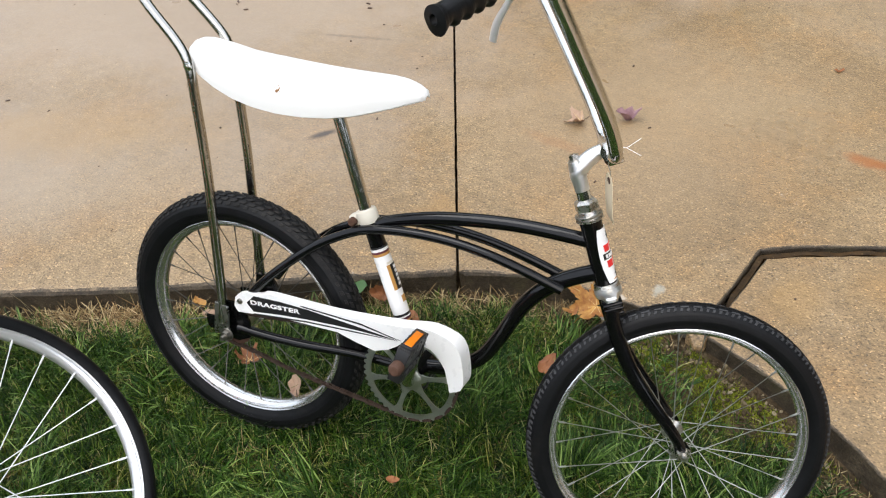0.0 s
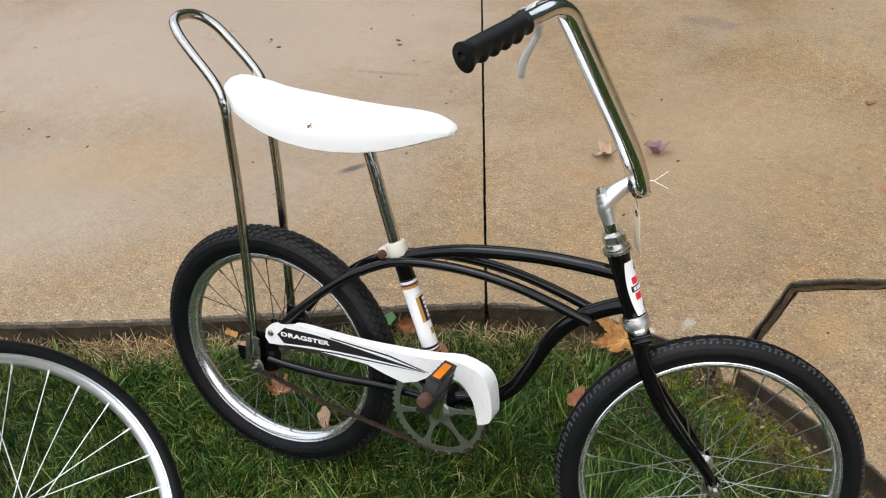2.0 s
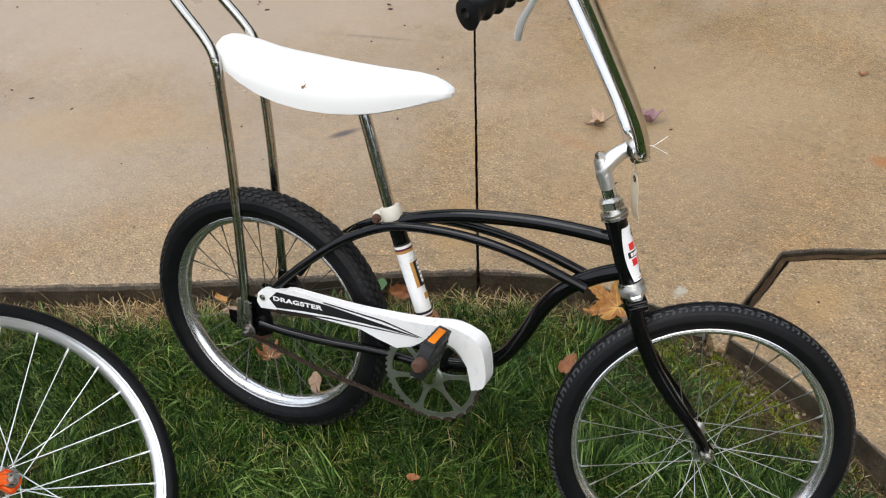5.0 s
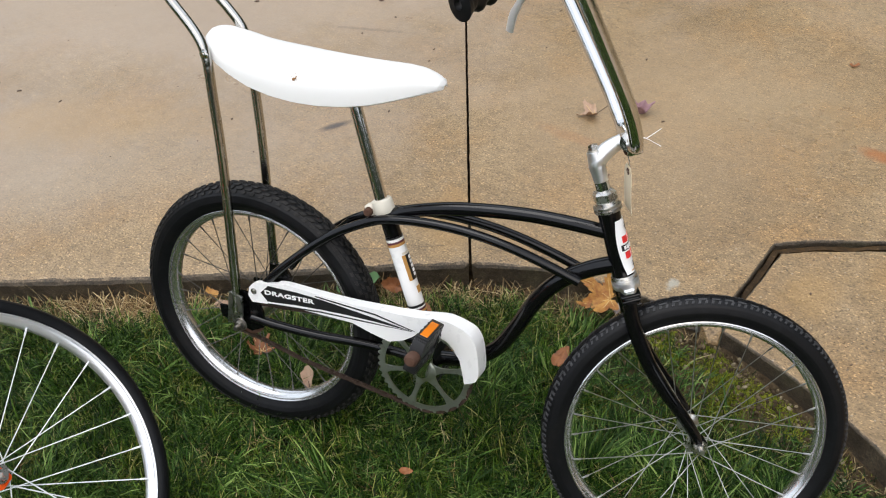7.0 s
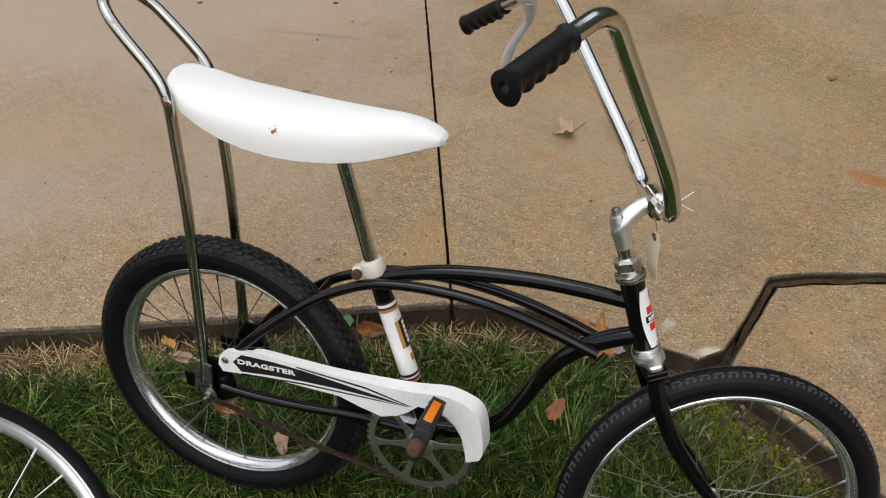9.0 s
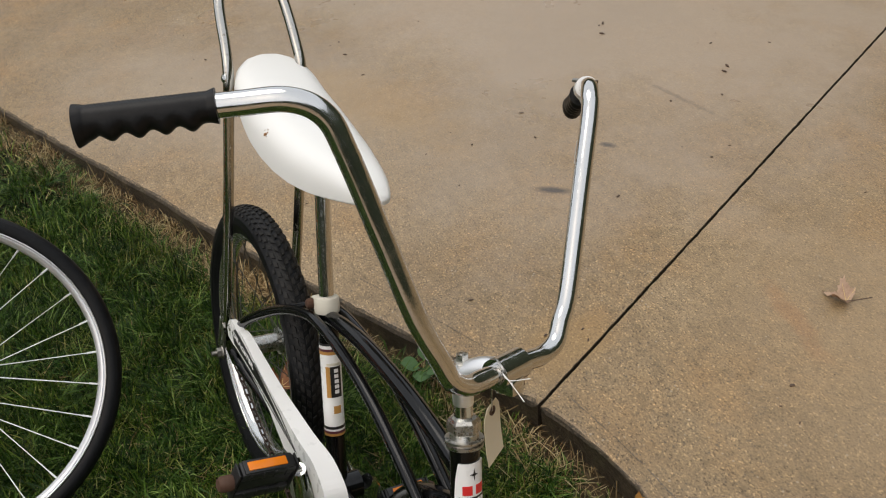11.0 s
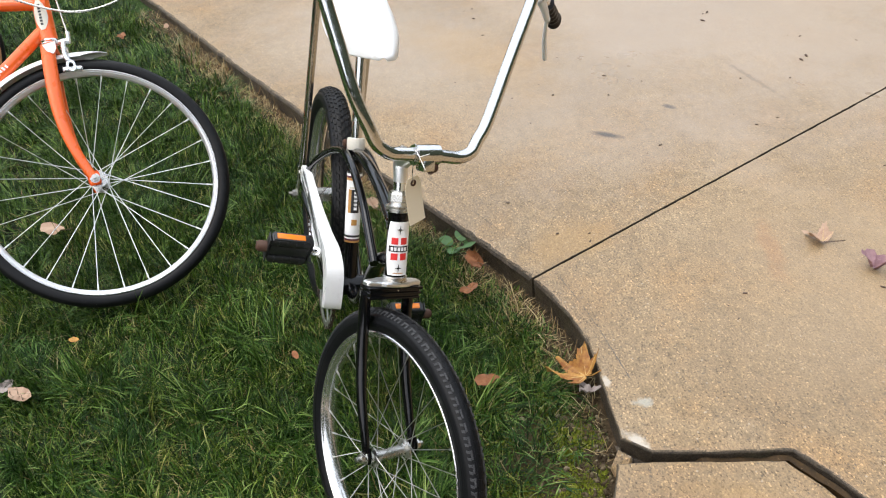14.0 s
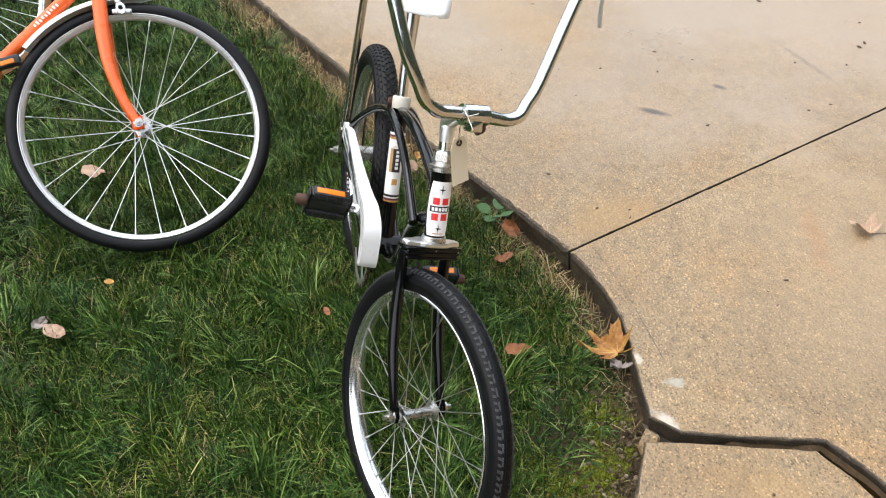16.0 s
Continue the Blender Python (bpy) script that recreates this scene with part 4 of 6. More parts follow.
fx = np.concatenate([np.linspace(a, b, 4, endpoint=False) for a, b in zip(seat_x, seat_x[1:])] + [[seat_x[-1]]])
rows = []


def smooth_at(x, xs_, ys_):
    """A soft curve through the stations."""
    c = [float(np.interp(x + d, xs_, ys_)) for d in (-0.006, -0.003, 0, 0.003, 0.006)]
    return (c[0] + 2 * c[1] + 3 * c[2] + 2 * c[3] + c[4]) / 9 if xs_[0] + 0.012 < x < xs_[-1] - 0.012 else c[2]


for x in map(float, fx):
    tz_, rz_, w_ = (smooth_at(x, seat_x, v) for v in (top_z, rim_z, half_w))
    y_ = 0.0103 - 0.0096 * (x - 0.15)
    sec = []
    for k in range(25):
        a = math.pi * k / 24
        a -= 0.45 * math.sin(2 * a)
        c, s_ = math.cos(a), math.sin(a)
        yy = w_ * math.copysign(abs(c) ** 0.58, c)
        zz = rz_ + (tz_ - rz_) * (abs(s_) ** 0.62)
        sec.append(bm.verts.new((x, y_ + yy, zz)))
    sec += [bm.verts.new((x, y_ - w_ * 0.93, rz_ - 0.002)), bm.verts.new((x, y_, rz_ + 0.004)), bm.verts.new((x, y_ + w_ * 0.93, rz_ - 0.002))]
    rows.append(sec)
for a, b in zip(rows, rows[1:]):
    for k in range(28):
        bm.faces.new((a[k], a[(k + 1) % 28], b[(k + 1) % 28], b[k]))
bm.faces.new(rows[0])
bm.faces.new(rows[-1][::-1])
bmesh.ops.recalc_face_normals(bm, faces=bm.faces)
seat = part("seat", bm, VINYL, bike, "white vinyl banana seat")
bmr = bmesh.new()
for dx, dz, rr in ((0, 0, 0.0032), (0.003, 0.002, 0.0022), (0.004, 0.005, 0.0014), (-0.005, 0.004, 0.0012), (0.006, 0.0, 0.0012), (-0.004, -0.004, 0.0010), (0.002, 0.009, 0.001)):
    bmesh.ops.create_icosphere(bmr, subdivisions=1, radius=rr, matrix=Matrix.Translation((0.115 + dx, -0.0560 + abs(dz) * 0.25, 0.486 + dz)))
part("rust_spot", bmr, SPOT, seat, "small rust spots on the vinyl")

# sissy bar, one bent tube from axle to axle, with its fixing bolts
half = [(-0.012, 0.066, 0.020), (-0.0125, 0.064, 0.064), (-0.018, 0.0625, 0.17), (-0.027, 0.061, 0.322), (-0.040, 0.060, 0.442), (-0.046, 0.0595, 0.492), (-0.056, 0.0588, 0.520),
        (-0.078, 0.057, 0.546), (-0.110, 0.055, 0.576), (-0.138, 0.050, 0.602), (-0.158, 0.036, 0.618), (-0.166, 0.016, 0.624)]
line = [(x, -y, z) for x, y, z in half] + [(-0.167, 0, 0.625)] + [(x, y, z) for x, y, z in half[::-1]]
part("sissy_bar", tube(line, 0.0086, 14, 0.01), TARNISHED, bike, "tall chrome sissy bar")
for s in (-1, 1):
    part("bar_tab", plate([(-0.026, -0.012), (0.008, -0.012), (0.008, 0.050), (-0.020, 0.056)], 0.004), STEEL, bike, smooth=False, place=Matrix.Translation((-0.004, 0.070 * s, 0.008)))
    nut("bar_bolt", bike, (-0.046, 0.066 * s, 0.503), (0, s, 0), 0.006, 0.004, CHROME, 0.001)
    nut("axle_nut", bike, (0.0, 0.073 * s, 0.0), (0, s, 0), 0.0095, 0.010, DARK_STEEL)

# wheels
wheel(bike, Matrix.Translation((0, 0, 0)) @ pose(0, 0, 0, 0, 7, 0), 0.2085, 0.2565, 0.053, 28, AGED, 0.036, "knobs", 0.030, 0.017, 0.026, "rear wheel with a fat knobbly tyre and chromed rim", DARK_SPOKE, 0.78, 0.9)
fy = -R_
FW = axes(HUB, fy.cross(HEAD_A).normalized(), fy, HEAD_A)
wheel(bike, FW, 0.2085, 0.2460, 0.0375, 28, AGED, 0.034, "road", 0.027, 0.0095, 0.018, "front wheel with a ribbed tyre, turned to one side", DULL_SPOKE, 0.62, 0.85)

# fork
crown = HEAD_LOW - HEAD_A * 0.0185
# along the leg, forward bow, near and far half spread
leg = [(0.01, -0.004, 0.045, 0.040), (0.08, -0.0095, 0.0445, 0.040), (0.2, -0.014, 0.0435, 0.040), (0.4, -0.016, 0.0455, 0.040), (0.6, -0.0095, 0.0495, 0.039), (0.75, -0.001, 0.051, 0.039), (0.9, 0.0045, 0.049, 0.041), (0.98, 0.004, 0.0465, 0.044)]
mid0, mid1 = crown + R_ * 0.006, HUB
for s in (0, 1):
    pts = [mid0.lerp(mid1, k) + F_ * f + R_ * (near if s == 0 else -far) for k, f, near, far in leg]
    part("fork_leg", tube(pts, [0.0115, 0.0120, 0.0120, 0.0115, 0.0105, 0.0095, 0.008], 16, flat=(0.8, 1.0)), BLACK, bike)
    end = pts[-1]
    o = -1 if s == 0 else 1
    part("fork_end", plate([(-0.011, 0.016), (0.008, 0.018), (0.013, 0.004), (0.010, -0.009), (-0.004, -0.012), (-0.012, -0.002)], 0.005), BLACK, bike, smooth=False, place=axes(end, -R_.cross(HEAD_A), -R_, HEAD_A))
    nut("axle_nut", bike, end + R_ * (0.004 if s == 0 else -0.004), R_ if s == 0 else -R_, 0.0088, 0.009, stud=0.008)
CR = axes(crown + R_ * 0.005, F_, -R_, HEAD_A) @ pose(0, 0, 0, -4.5, 0, 0)
outline = []
for k in range(40):
    a = 2 * math.pi * k / 40
    y = 0.0535 * math.copysign(abs(math.sin(a)) ** 0.75, math.sin(a))
    x = (0.0140 + 0.005 * math.cos(2 * a) ** 2) * math.copysign(abs(math.cos(a)) ** 0.6, math.cos(a)) * (1.15 if abs(y) < 0.025 else 0.95)
    outline.append((x, y))
bm = bmesh.new()
rings = [[bm.verts.new((x * k, y * k, z)) for x, y in outline] for k, z in ((0.97, 0.0), (1.0, 0.0012), (1.0, 0.0055), (0.95, 0.0080), (0.5, 0.0085))]
for a, b in zip(rings, rings[1:]):
    for k in range(40):
        bm.faces.new((a[k], a[(k + 1) % 40], b[(k + 1) % 40], b[k]))
bm.faces.new(rings[-1])
bm.faces.new(rings[0][::-1])
part("crown_cap", bm, SATIN, bike, "chrome fork crown cap", smooth=False, place=CR @ Matrix.Translation((0, 0, 0.008)))
crown_part = part("fork_crown", box((0.026, 0.100, 0.022), 0.004, (0, 0, -0.004), 2), BLACK, bike, place=CR)
for z, k in ((0.0045, 1.0), (-0.0035, 0.97), (-0.0115, 0.94)):
    part("crown_plate", box((0.031 * k, 0.107 * k, 0.0052), 0.0022, (0, 0, z), 2), BLACK, crown_part)
part("steerer", rod(crown, HEAD_LOW + HEAD_A * 0.01, 0.0135), STEEL, bike)

# stem
CLAMP = Vector((0.637, 0.0, 0.468)) - R_ * 0.022 + F_ * 0.008 - HEAD_A * 0.003
q0 = HEAD_TOP + HEAD_A * 0.03
q1 = HEAD_TOP + HEAD_A * 0.094
bend = HEAD_TOP + HEAD_A * 0.076
part("stem_quill", rod(q0, HEAD_TOP + HEAD_A * 0.048, 0.0108, 20), CHROME, bike)
part("stem", tube([HEAD_TOP + HEAD_A * 0.046, HEAD_TOP + HEAD_A * 0.060, bend, bend.lerp(CLAMP, 0.28) + HEAD_A * 0.006, bend.lerp(CLAMP, 0.62) + HEAD_A * 0.006, CLAMP], [0.0112, 0.0122, 0.0138, 0.0128, 0.0112, 0.0135], 22, 0.004), FORGED, bike, "forged gooseneck handlebar stem")
part("bolt_boss", tube([bend - HEAD_A * 0.008, bend + HEAD_A * 0.006, q1], [0.0128, 0.0124, 0.0112], 20), FORGED, bike)
nut("stem_bolt", bike, q1, HEAD_A, 0.0076, 0.0095, STEEL, 0.001)
part("bar_clamp", rod(CLAMP - R_ * 0.024, CLAMP + R_ * 0.020, 0.0165, 24), CHROME, bike)
part("clamp_lug", box((0.024, 0.022, 0.018), 0.003), CHROME, bike, place=axes(CLAMP - HEAD_A * 0.016 + F_ * 0.004, F_, -R_, HEAD_A))
nut("clamp_bolt", bike, CLAMP - HEAD_A * 0.020 - R_ * 0.013, -R_, 0.0085, 0.010, RUST, 0.003)


# handlebar
def bar_at(u, v, w):
    return Vector((0.637, 0.0, 0.468)) + R_ * u + F_ * v + HEAD_A * w


right = [(0.020, 0.008, -0.001), (0.044, 0.008, 0.001), (0.066, 0.008, 0.014), (0.080, 0.008, 0.036), (0.106, 0.003, 0.084), (0.132, -0.011, 0.164), (0.156, -0.025, 0.240), (0.170, -0.033, 0.272), (0.192, -0.050, 0.286), (0.226, -0.083, 0.284), (0.315, -0.158, 0.275)]
left = [(-0.060, 0.007, -0.006), (-0.090, 0.008, -0.008), (-0.112, 0.010, 0.000), (-0.126, 0.008, 0.020), (-0.146, 0.005, 0.050), (-0.199, -0.012, 0.154), (-0.244, -0.027, 0.238), (-0.256, -0.034, 0.260), (-0.278, -0.048, 0.270), (-0.318, -0.078, 0.264), (-0.436, -0.168, 0.234)]
pts = [bar_at(*p) for p in left[::-1]] + [bar_at(-0.02, 0.008, -0.003)] + [bar_at(*p) for p in right]
handlebar = part("handlebar", tube(pts, 0.0107, 20, 0.006), CHROME, bike, "high-rise chrome handlebar")
for side in (right, left):
    a, b = bar_at(*side[-2]), bar_at(*side[-1])
    d = (b - a).normalized()
    a = b - d * 0.106
    low = (-HEAD_A + d * HEAD_A.dot(d)).normalized()
    bm = bmesh.new()
    rings = []
    for k in range(91):
        t = k / 90
        c = a.lerp(b + d * 0.004, t)
        r0 = 0.0128 + (0.0022 * max(0, 1 - t / 0.06)) + 0.0016 * max(0, (t - 0.93) / 0.07) ** 0.5
        ring = []
        for j in range(20):
            an = 2 * math.pi * j / 20
            vec = low * math.cos(an) + d.cross(low) * math.sin(an)
            lug = max(0, (t - 0.86) / 0.14) ** 0.7 * 0.0062 * max(0, math.cos(an)) ** 2
            ridge = 0.00032 * math.cos(k * 2.1) * (1 if 0.10 < t < 0.86 and math.cos(an) < 0.3 else 0) * (1 if j % 2 else -1)
            bumpy = lug + ridge + max(0, math.cos(an)) ** 1.5 * 0.0054 * (0.5 - 0.5 * math.cos(2 * math.pi * 4 * max(0, t - 0.10) / 0.76)) * (1 if 0.10 < t < 0.86 else 0)
            ring.append(bm.verts.new(c + vec * (r0 + bumpy)))
        rings.append(ring)
    for p, q in zip(rings, rings[1:]):
        for j in range(20):
            bm.faces.new((p[j], p[(j + 1) % 20], q[(j + 1) % 20], q[j]))
    end = [bm.verts.new(v.co * 0.35 + (b + d * 0.008) * 0.65) for v in rings[-1]]
    deep = [bm.verts.new(v.co - d * 0.008) for v in end]
    for p, q in ((rings[-1], end), (end, deep)):
        for j in range(20):
            bm.faces.new((p[j], p[(j + 1) % 20], q[(j + 1) % 20], q[j]))
    bm.faces.new(deep)
    bm.faces.new(rings[0][::-1])
    bmesh.ops.recalc_face_normals(bm, faces=bm.faces)
    part("grip", bm, GRIP, handlebar, "black ribbed plastic finger grip")
# brake lever on the bar's far side
lv = bar_at(-0.331, -0.075, 0.224)
tip = Vector((0.348, 0.316, 0.522))
lever = part("brake_lever", tube([lv, lv.lerp(tip, 0.25) + Vector((-0.004, 0, -0.002)), lv.lerp(tip, 0.6) + Vector((-0.006, 0, 0)), tip], [0.0060, 0.0066, 0.0085, 0.0078], 12, flat=(0.55, 1.0)), LEVER, handlebar, "polished alloy brake lever")
part("lever_bracket", rod(bar_at(-0.296, -0.062, 0.268), bar_at(-0.316, -0.077, 0.264), 0.0142, 20), LEVER, lever)
part("bracket_arm", tube([bar_at(-0.306, -0.069, 0.256), bar_at(-0.318, -0.070, 0.240), lv], [0.0125, 0.0100, 0.0075], 12, flat=(0.7, 1.0)), LEVER, lever)
part("bracket_screw", rod(bar_at(-0.304, -0.052, 0.274), bar_at(-0.310, -0.090, 0.276), 0.0028), DARK_STEEL, lever)
nut("lever_pivot", lever, lv + Vector((0, 0.004, 0)), (0, -1, 0), 0.005, 0.006, STEEL, 0.001)

# chain guard: a pressed plate with a turned-in upper edge
G = [(0.018, 0.068), (0.021, 0.086), (0.035, 0.099), (0.072, 0.104), (0.090, 0.111), (0.160, 0.110), (0.232, 0.110), (0.339, 0.117), (0.395, 0.126), (0.416, 0.125), (0.436, 0.119), (0.452, 0.109), (0.463, 0.088), (0.470, 0.050), (0.470, 0.032), (0.466, 0.022),
     (0.447, 0.012), (0.442, 0.034), (0.435, 0.058), (0.423, 0.076), (0.409, 0.088), (0.388, 0.095), (0.362, 0.094), (0.347, 0.078), (0.331, 0.066), (0.304, 0.055), (0.268, 0.062), (0.232, 0.072), (0.117, 0.069), (0.026, 0.056)]
top = [(p.x, p.z) for p in curve([(x, 0, z) for x, z in G[1:16]], 0.005)]
G = G[:1] + top + G[16:]
GY = -0.070
bm = plate(G, 0.0016)
for v in bm.verts:
    v.co.y += GY
flange = top
inner = [bm.verts.new((x + (0.002 if x > 0.44 else 0), GY + float(np.interp(x, (0.02, 0.10, 0.25, 0.40, 0.46), (0.008, 0.015, 0.021, 0.029, 0.033))), z - 0.001)) for x, z in flange]
outer = [bm.verts.new((x, GY - 0.0006, z)) for x, z in flange]
under = [bm.verts.new((x - (0.0016 if x > 0.455 else 0), GY + 0.001, z - 0.0016)) for x, z in flange]
under2 = [bm.verts.new(v.co + Vector((-0.0008, 0, -0.0016))) for v in inner]
for i in range(len(flange) - 1):
    bm.faces.new((outer[i], outer[i + 1], inner[i + 1], inner[i]))
    bm.faces.new((under[i], under2[i], under2[i + 1], under[i + 1]))
    bm.faces.new((inner[i], inner[i + 1], under2[i + 1], under2[i]))
bmesh.ops.recalc_face_normals(bm, faces=bm.faces)
guard = part("chain_guard", bm, WHITE, bike, "white chain guard lettered on a black arrow", smooth=False)
gp = Matrix.Translation((0, GY - 0.0010, 0))
part("panel", plate([(0.045, 0.081), (0.061, 0.099), (0.115, 0.102), (0.170, 0.1015), (0.225, 0.098), (0.276, 0.0945), (0.346, 0.089), (0.276, 0.088), (0.225, 0.0855), (0.169, 0.081), (0.115, 0.075), (0.060, 0.066)], 0.0008), INK, guard, "black arrow-shaped panel", smooth=False, place=gp)
part("stripe", plate([(0.158, 0.1062), (0.276, 0.1035), (0.352, 0.0905), (0.340, 0.0908), (0.276, 0.1005), (0.158, 0.1040)], 0.0008), INK, guard, smooth=False, place=gp)
part("stripe", plate([(0.060, 0.0625), (0.169, 0.0770), (0.276, 0.0845), (0.346, 0.0885), (0.276, 0.0825), (0.169, 0.0745), (0.060, 0.0600)], 0.0008), INK, guard, smooth=False, place=gp)
tilt = math.degrees(math.atan2(0.0918 - 0.084, 0.152 - 0.052))
letters("lettering", "DRAGSTER", 0.0168, WHITE, guard, Matrix.Translation((0.0535, GY - 0.0019, 0.0845)) @ pose(0, 0, 0, 90, 0, 0) @ pose(0, 0, 0, 0, 0, tilt) @ Matrix.Diagonal((1.17, 0.70, 1, 1)), "white lettering", 0.0006, 1.08)
nut("guard_screw", guard, (0.031, GY - 0.001, 0.080), (0, -1, 0), 0.0045, 0.002, STEEL, 0.0005)

# crank, chainring and chain
BB = Vector((0.364, 0, 0.001))
bm = bmesh.new()
RY = -0.049
teeth = 44
outer_ring = []
for k in range(teeth * 4):
    a = 2 * math.pi * k / (teeth * 4)
    r = 0.0905 if k % 4 in (0, 1) else 0.0865
    outer_ring.append((r * math.cos(a), r * math.sin(a)))
for y0, y1 in ((-0.0013, 0.0013),):
    ro = [[bm.verts.new((x, y, z)) for x, z in outer_ring] for y in (y0, y1)]
    ri = [[bm.verts.new((x * 0.0765 / math.hypot(x, z), y, z * 0.0765 / math.hypot(x, z))) for x, z in outer_ring] for y in (y0, y1)]
    n = len(outer_ring)
    for i in range(n):
        j = (i + 1) % n
        bm.faces.new((ro[0][i], ro[0][j], ro[1][j], ro[1][i]))
        bm.faces.new((ri[0][j], ri[0][i], ri[1][i], ri[1][j]))
        bm.faces.new((ro[0][j], ro[0][i], ri[0][i], ri[0][j]))
        bm.faces.new((ro[1][i], ro[1][j], ri[1][j], ri[1][i]))
ring = part("chainring", bm, CHAINRING, bike, "six-armed steel chainring", smooth=False, place=Matrix.Translation(BB + Vector((0, RY, 0))))
bm2 = bmesh.new()
w0, w1 = 0.011, 0.0050
quad = [(0.018, -w0), (0.018, w0), (0.034, w1), (0.050, w1 * 0.8), (0.066, w1), (0.0785, w1 * 1.9), (0.0785, -w1 * 1.9), (0.066, -w1), (0.050, -w1 * 0.8), (0.034, -w1)]
lo = [bm2.verts.new((x, -0.0012, z)) for x, z in quad]
hi = [bm2.verts.new((x, 0.0012, z)) for x, z in quad]
bm2.faces.new(lo)
bm2.faces.new(hi[::-1])
for i in range(10):
    bm2.faces.new((lo[i], lo[(i + 1) % 10], hi[(i + 1) % 10], hi[i]))
bmesh.ops.recalc_face_normals(bm2, faces=bm2.faces)
first_arm = part("arm", bm2, CHAINRING, ring, smooth=False, place=pose(0, 0, 0, 0, -15, 0))
for k in range(1, 6):
    share("arm", first_arm, ring, pose(0, 0, 0, 0, -15 - 60 * k, 0))
part("hub_plate", lathe([(0.0, -0.004), (0.020, -0.004), (0.023, -0.002), (0.023, 0.002), (0.0, 0.003)], 28), CHAINRING, ring)
CR_END = Vector((0.394, -0.086, 0.108))
part("crank_arm", tube([BB + Vector((0, RY - 0.008, 0)), BB + Vector((0.004, -0.064, 0.018)), BB.lerp(CR_END, 0.5) + Vector((0, -0.028, 0)), CR_END], [0.012, 0.0095, 0.0085, 0.0105], 14), CHROME, bike)
CL_END = Vector((0.334, 0.086, -0.106))
part("crank_arm", tube([BB + Vector((0, 0.045, 0)), BB + Vector((-0.004, 0.062, -0.018)), BB.lerp(CL_END, 0.5) + Vector((0, 0.028, 0)), CL_END], [0.012, 0.0095, 0.0085, 0.0105], 14), CHROME, bike)


def pedal(root, away, platform, label):
    """A block pedal: two rubber treads, end plates, reflectors and a capped spindle."""
    y = Vector(away).normalized()
    x = Vector(platform)
    x = (x - y * x.dot(y)).normalized()
    m = axes(Vector(root), x, y, x.cross(y)) @ Matrix.Diagonal((0.86, 0.95, 0.90, 1))
    body = part("pedal", box((0.030, 0.080, 0.020), 0.004, (0, 0.056, 0)), PLASTIC, bike, label, place=m)
    for s in (-1, 1):
        bm = box((0.018, 0.082, 0.026), 0.004, (0.026 * s, 0.056, 0))
        part("tread", bm, PLASTIC, body)
        for k in range(4):
            part("groove_rib", box((0.0188, 0.0024, 0.0272), 0.0006, (0.026 * s, 0.030 + k * 0.0175, 0), 1), PLASTIC, body)
        part("reflector_frame", box((0.004, 0.074, 0.023), 0.0015, (0.0365 * s, 0.056, 0)), PLASTIC, body)
        part("reflector", box((0.003, 0.058, 0.0145), 0.001, (0.0385 * s, 0.058, 0)), AMBER, body, "amber reflector")
    for y0 in (0.012, 0.100):
        part("end_plate", box((0.068, 0.003, 0.024), 0.001, (0, y0, 0)), PLASTIC, body)
    part("cap", lathe([(0.0, 0.123), (0.009, 0.122), (0.0125, 0.117), (0.0125, 0.102), (0.010, 0.100)], 20), RUST, body, "rusty dust cap")
    part("spindle", rod((0, -0.004, 0), (0, 0.016, 0), 0.006), CHROME, body)


pedal(CR_END, (0.004, -0.118, 0.018), (0.22, 0.05, 0.97), "black block pedal with amber reflectors and a rusty cap")
pedal(CL_END, (0, 1, 0), (0.30, 0.05, 0.9), "far-side black block pedal")

part("sprocket", lathe([(0.012, -0.0012), (0.035, -0.0012), (0.035, 0.0012), (0.012, 0.0012)], 36), RUST, bike, place=Matrix.Translation((0, RY + 0.004, 0)))
loop = [(0.364 + 0.0885 * math.sin(t), 0.001 + 0.0885 * math.cos(t)) for t in np.linspace(-0.05, math.pi + 0.12, 22)]
loop += [(0.315, -0.0835), (0.221, -0.072), (0.125, -0.060), (0.064, -0.047), (0.015, -0.037)]
loop += [(-0.036 * math.sin(t), -0.036 * math.cos(t)) for t in np.linspace(0.2, math.pi - 0.3, 8)]
loop += [(0.10, 0.049), (0.22, 0.068), (loop[0][0], loop[0][1])]
line = curve([(x, RY + 0.002, z) for x, z in loop], 0.004)
pos, acc = [line[0]], 0.0
for a, b in zip(line, line[1:]):
    acc += (b - a).length
    if acc >= 0.0125:
        pos.append(b)
        acc = 0.0
bm = bmesh.new()
for i, (a, b) in enumerate(zip(pos, pos[1:])):
    d = (b - a).normalized()
    s = Vector((0, 1, 0))
    u = d.cross(s).normalized()
    off = 0.0030 if i % 2 else 0.0020
    for sg in (-1, 1):
        c = (a + b) / 2 + s * (off * sg)
        quad = []
        for k in range(10):
            an = 2 * math.pi * k / 10
            quad.append(c + d * (0.0088 * math.copysign(abs(math.cos(an)) ** 0.8, math.cos(an))) + u * (0.0038 * math.sin(an) * (0.8 + 0.2 * abs(math.cos(an)))))
        lo = [bm.verts.new(p - s * 0.0006) for p in quad]
        hi = [bm.verts.new(p + s * 0.0006) for p in quad]
        bm.faces.new(lo)
        bm.faces.new(hi[::-1])
        for k in range(10):
            bm.faces.new((lo[k], lo[(k + 1) % 10], hi[(k + 1) % 10], hi[k]))
    sweep(bm, [a - s * 0.0034, a + s * 0.0034], 0.0026, 8)
bmesh.ops.recalc_face_normals(bm, faces=bm.faces)
part("chain", bm, CHAIN, bike, "rusty slack drive chain", smooth=False)
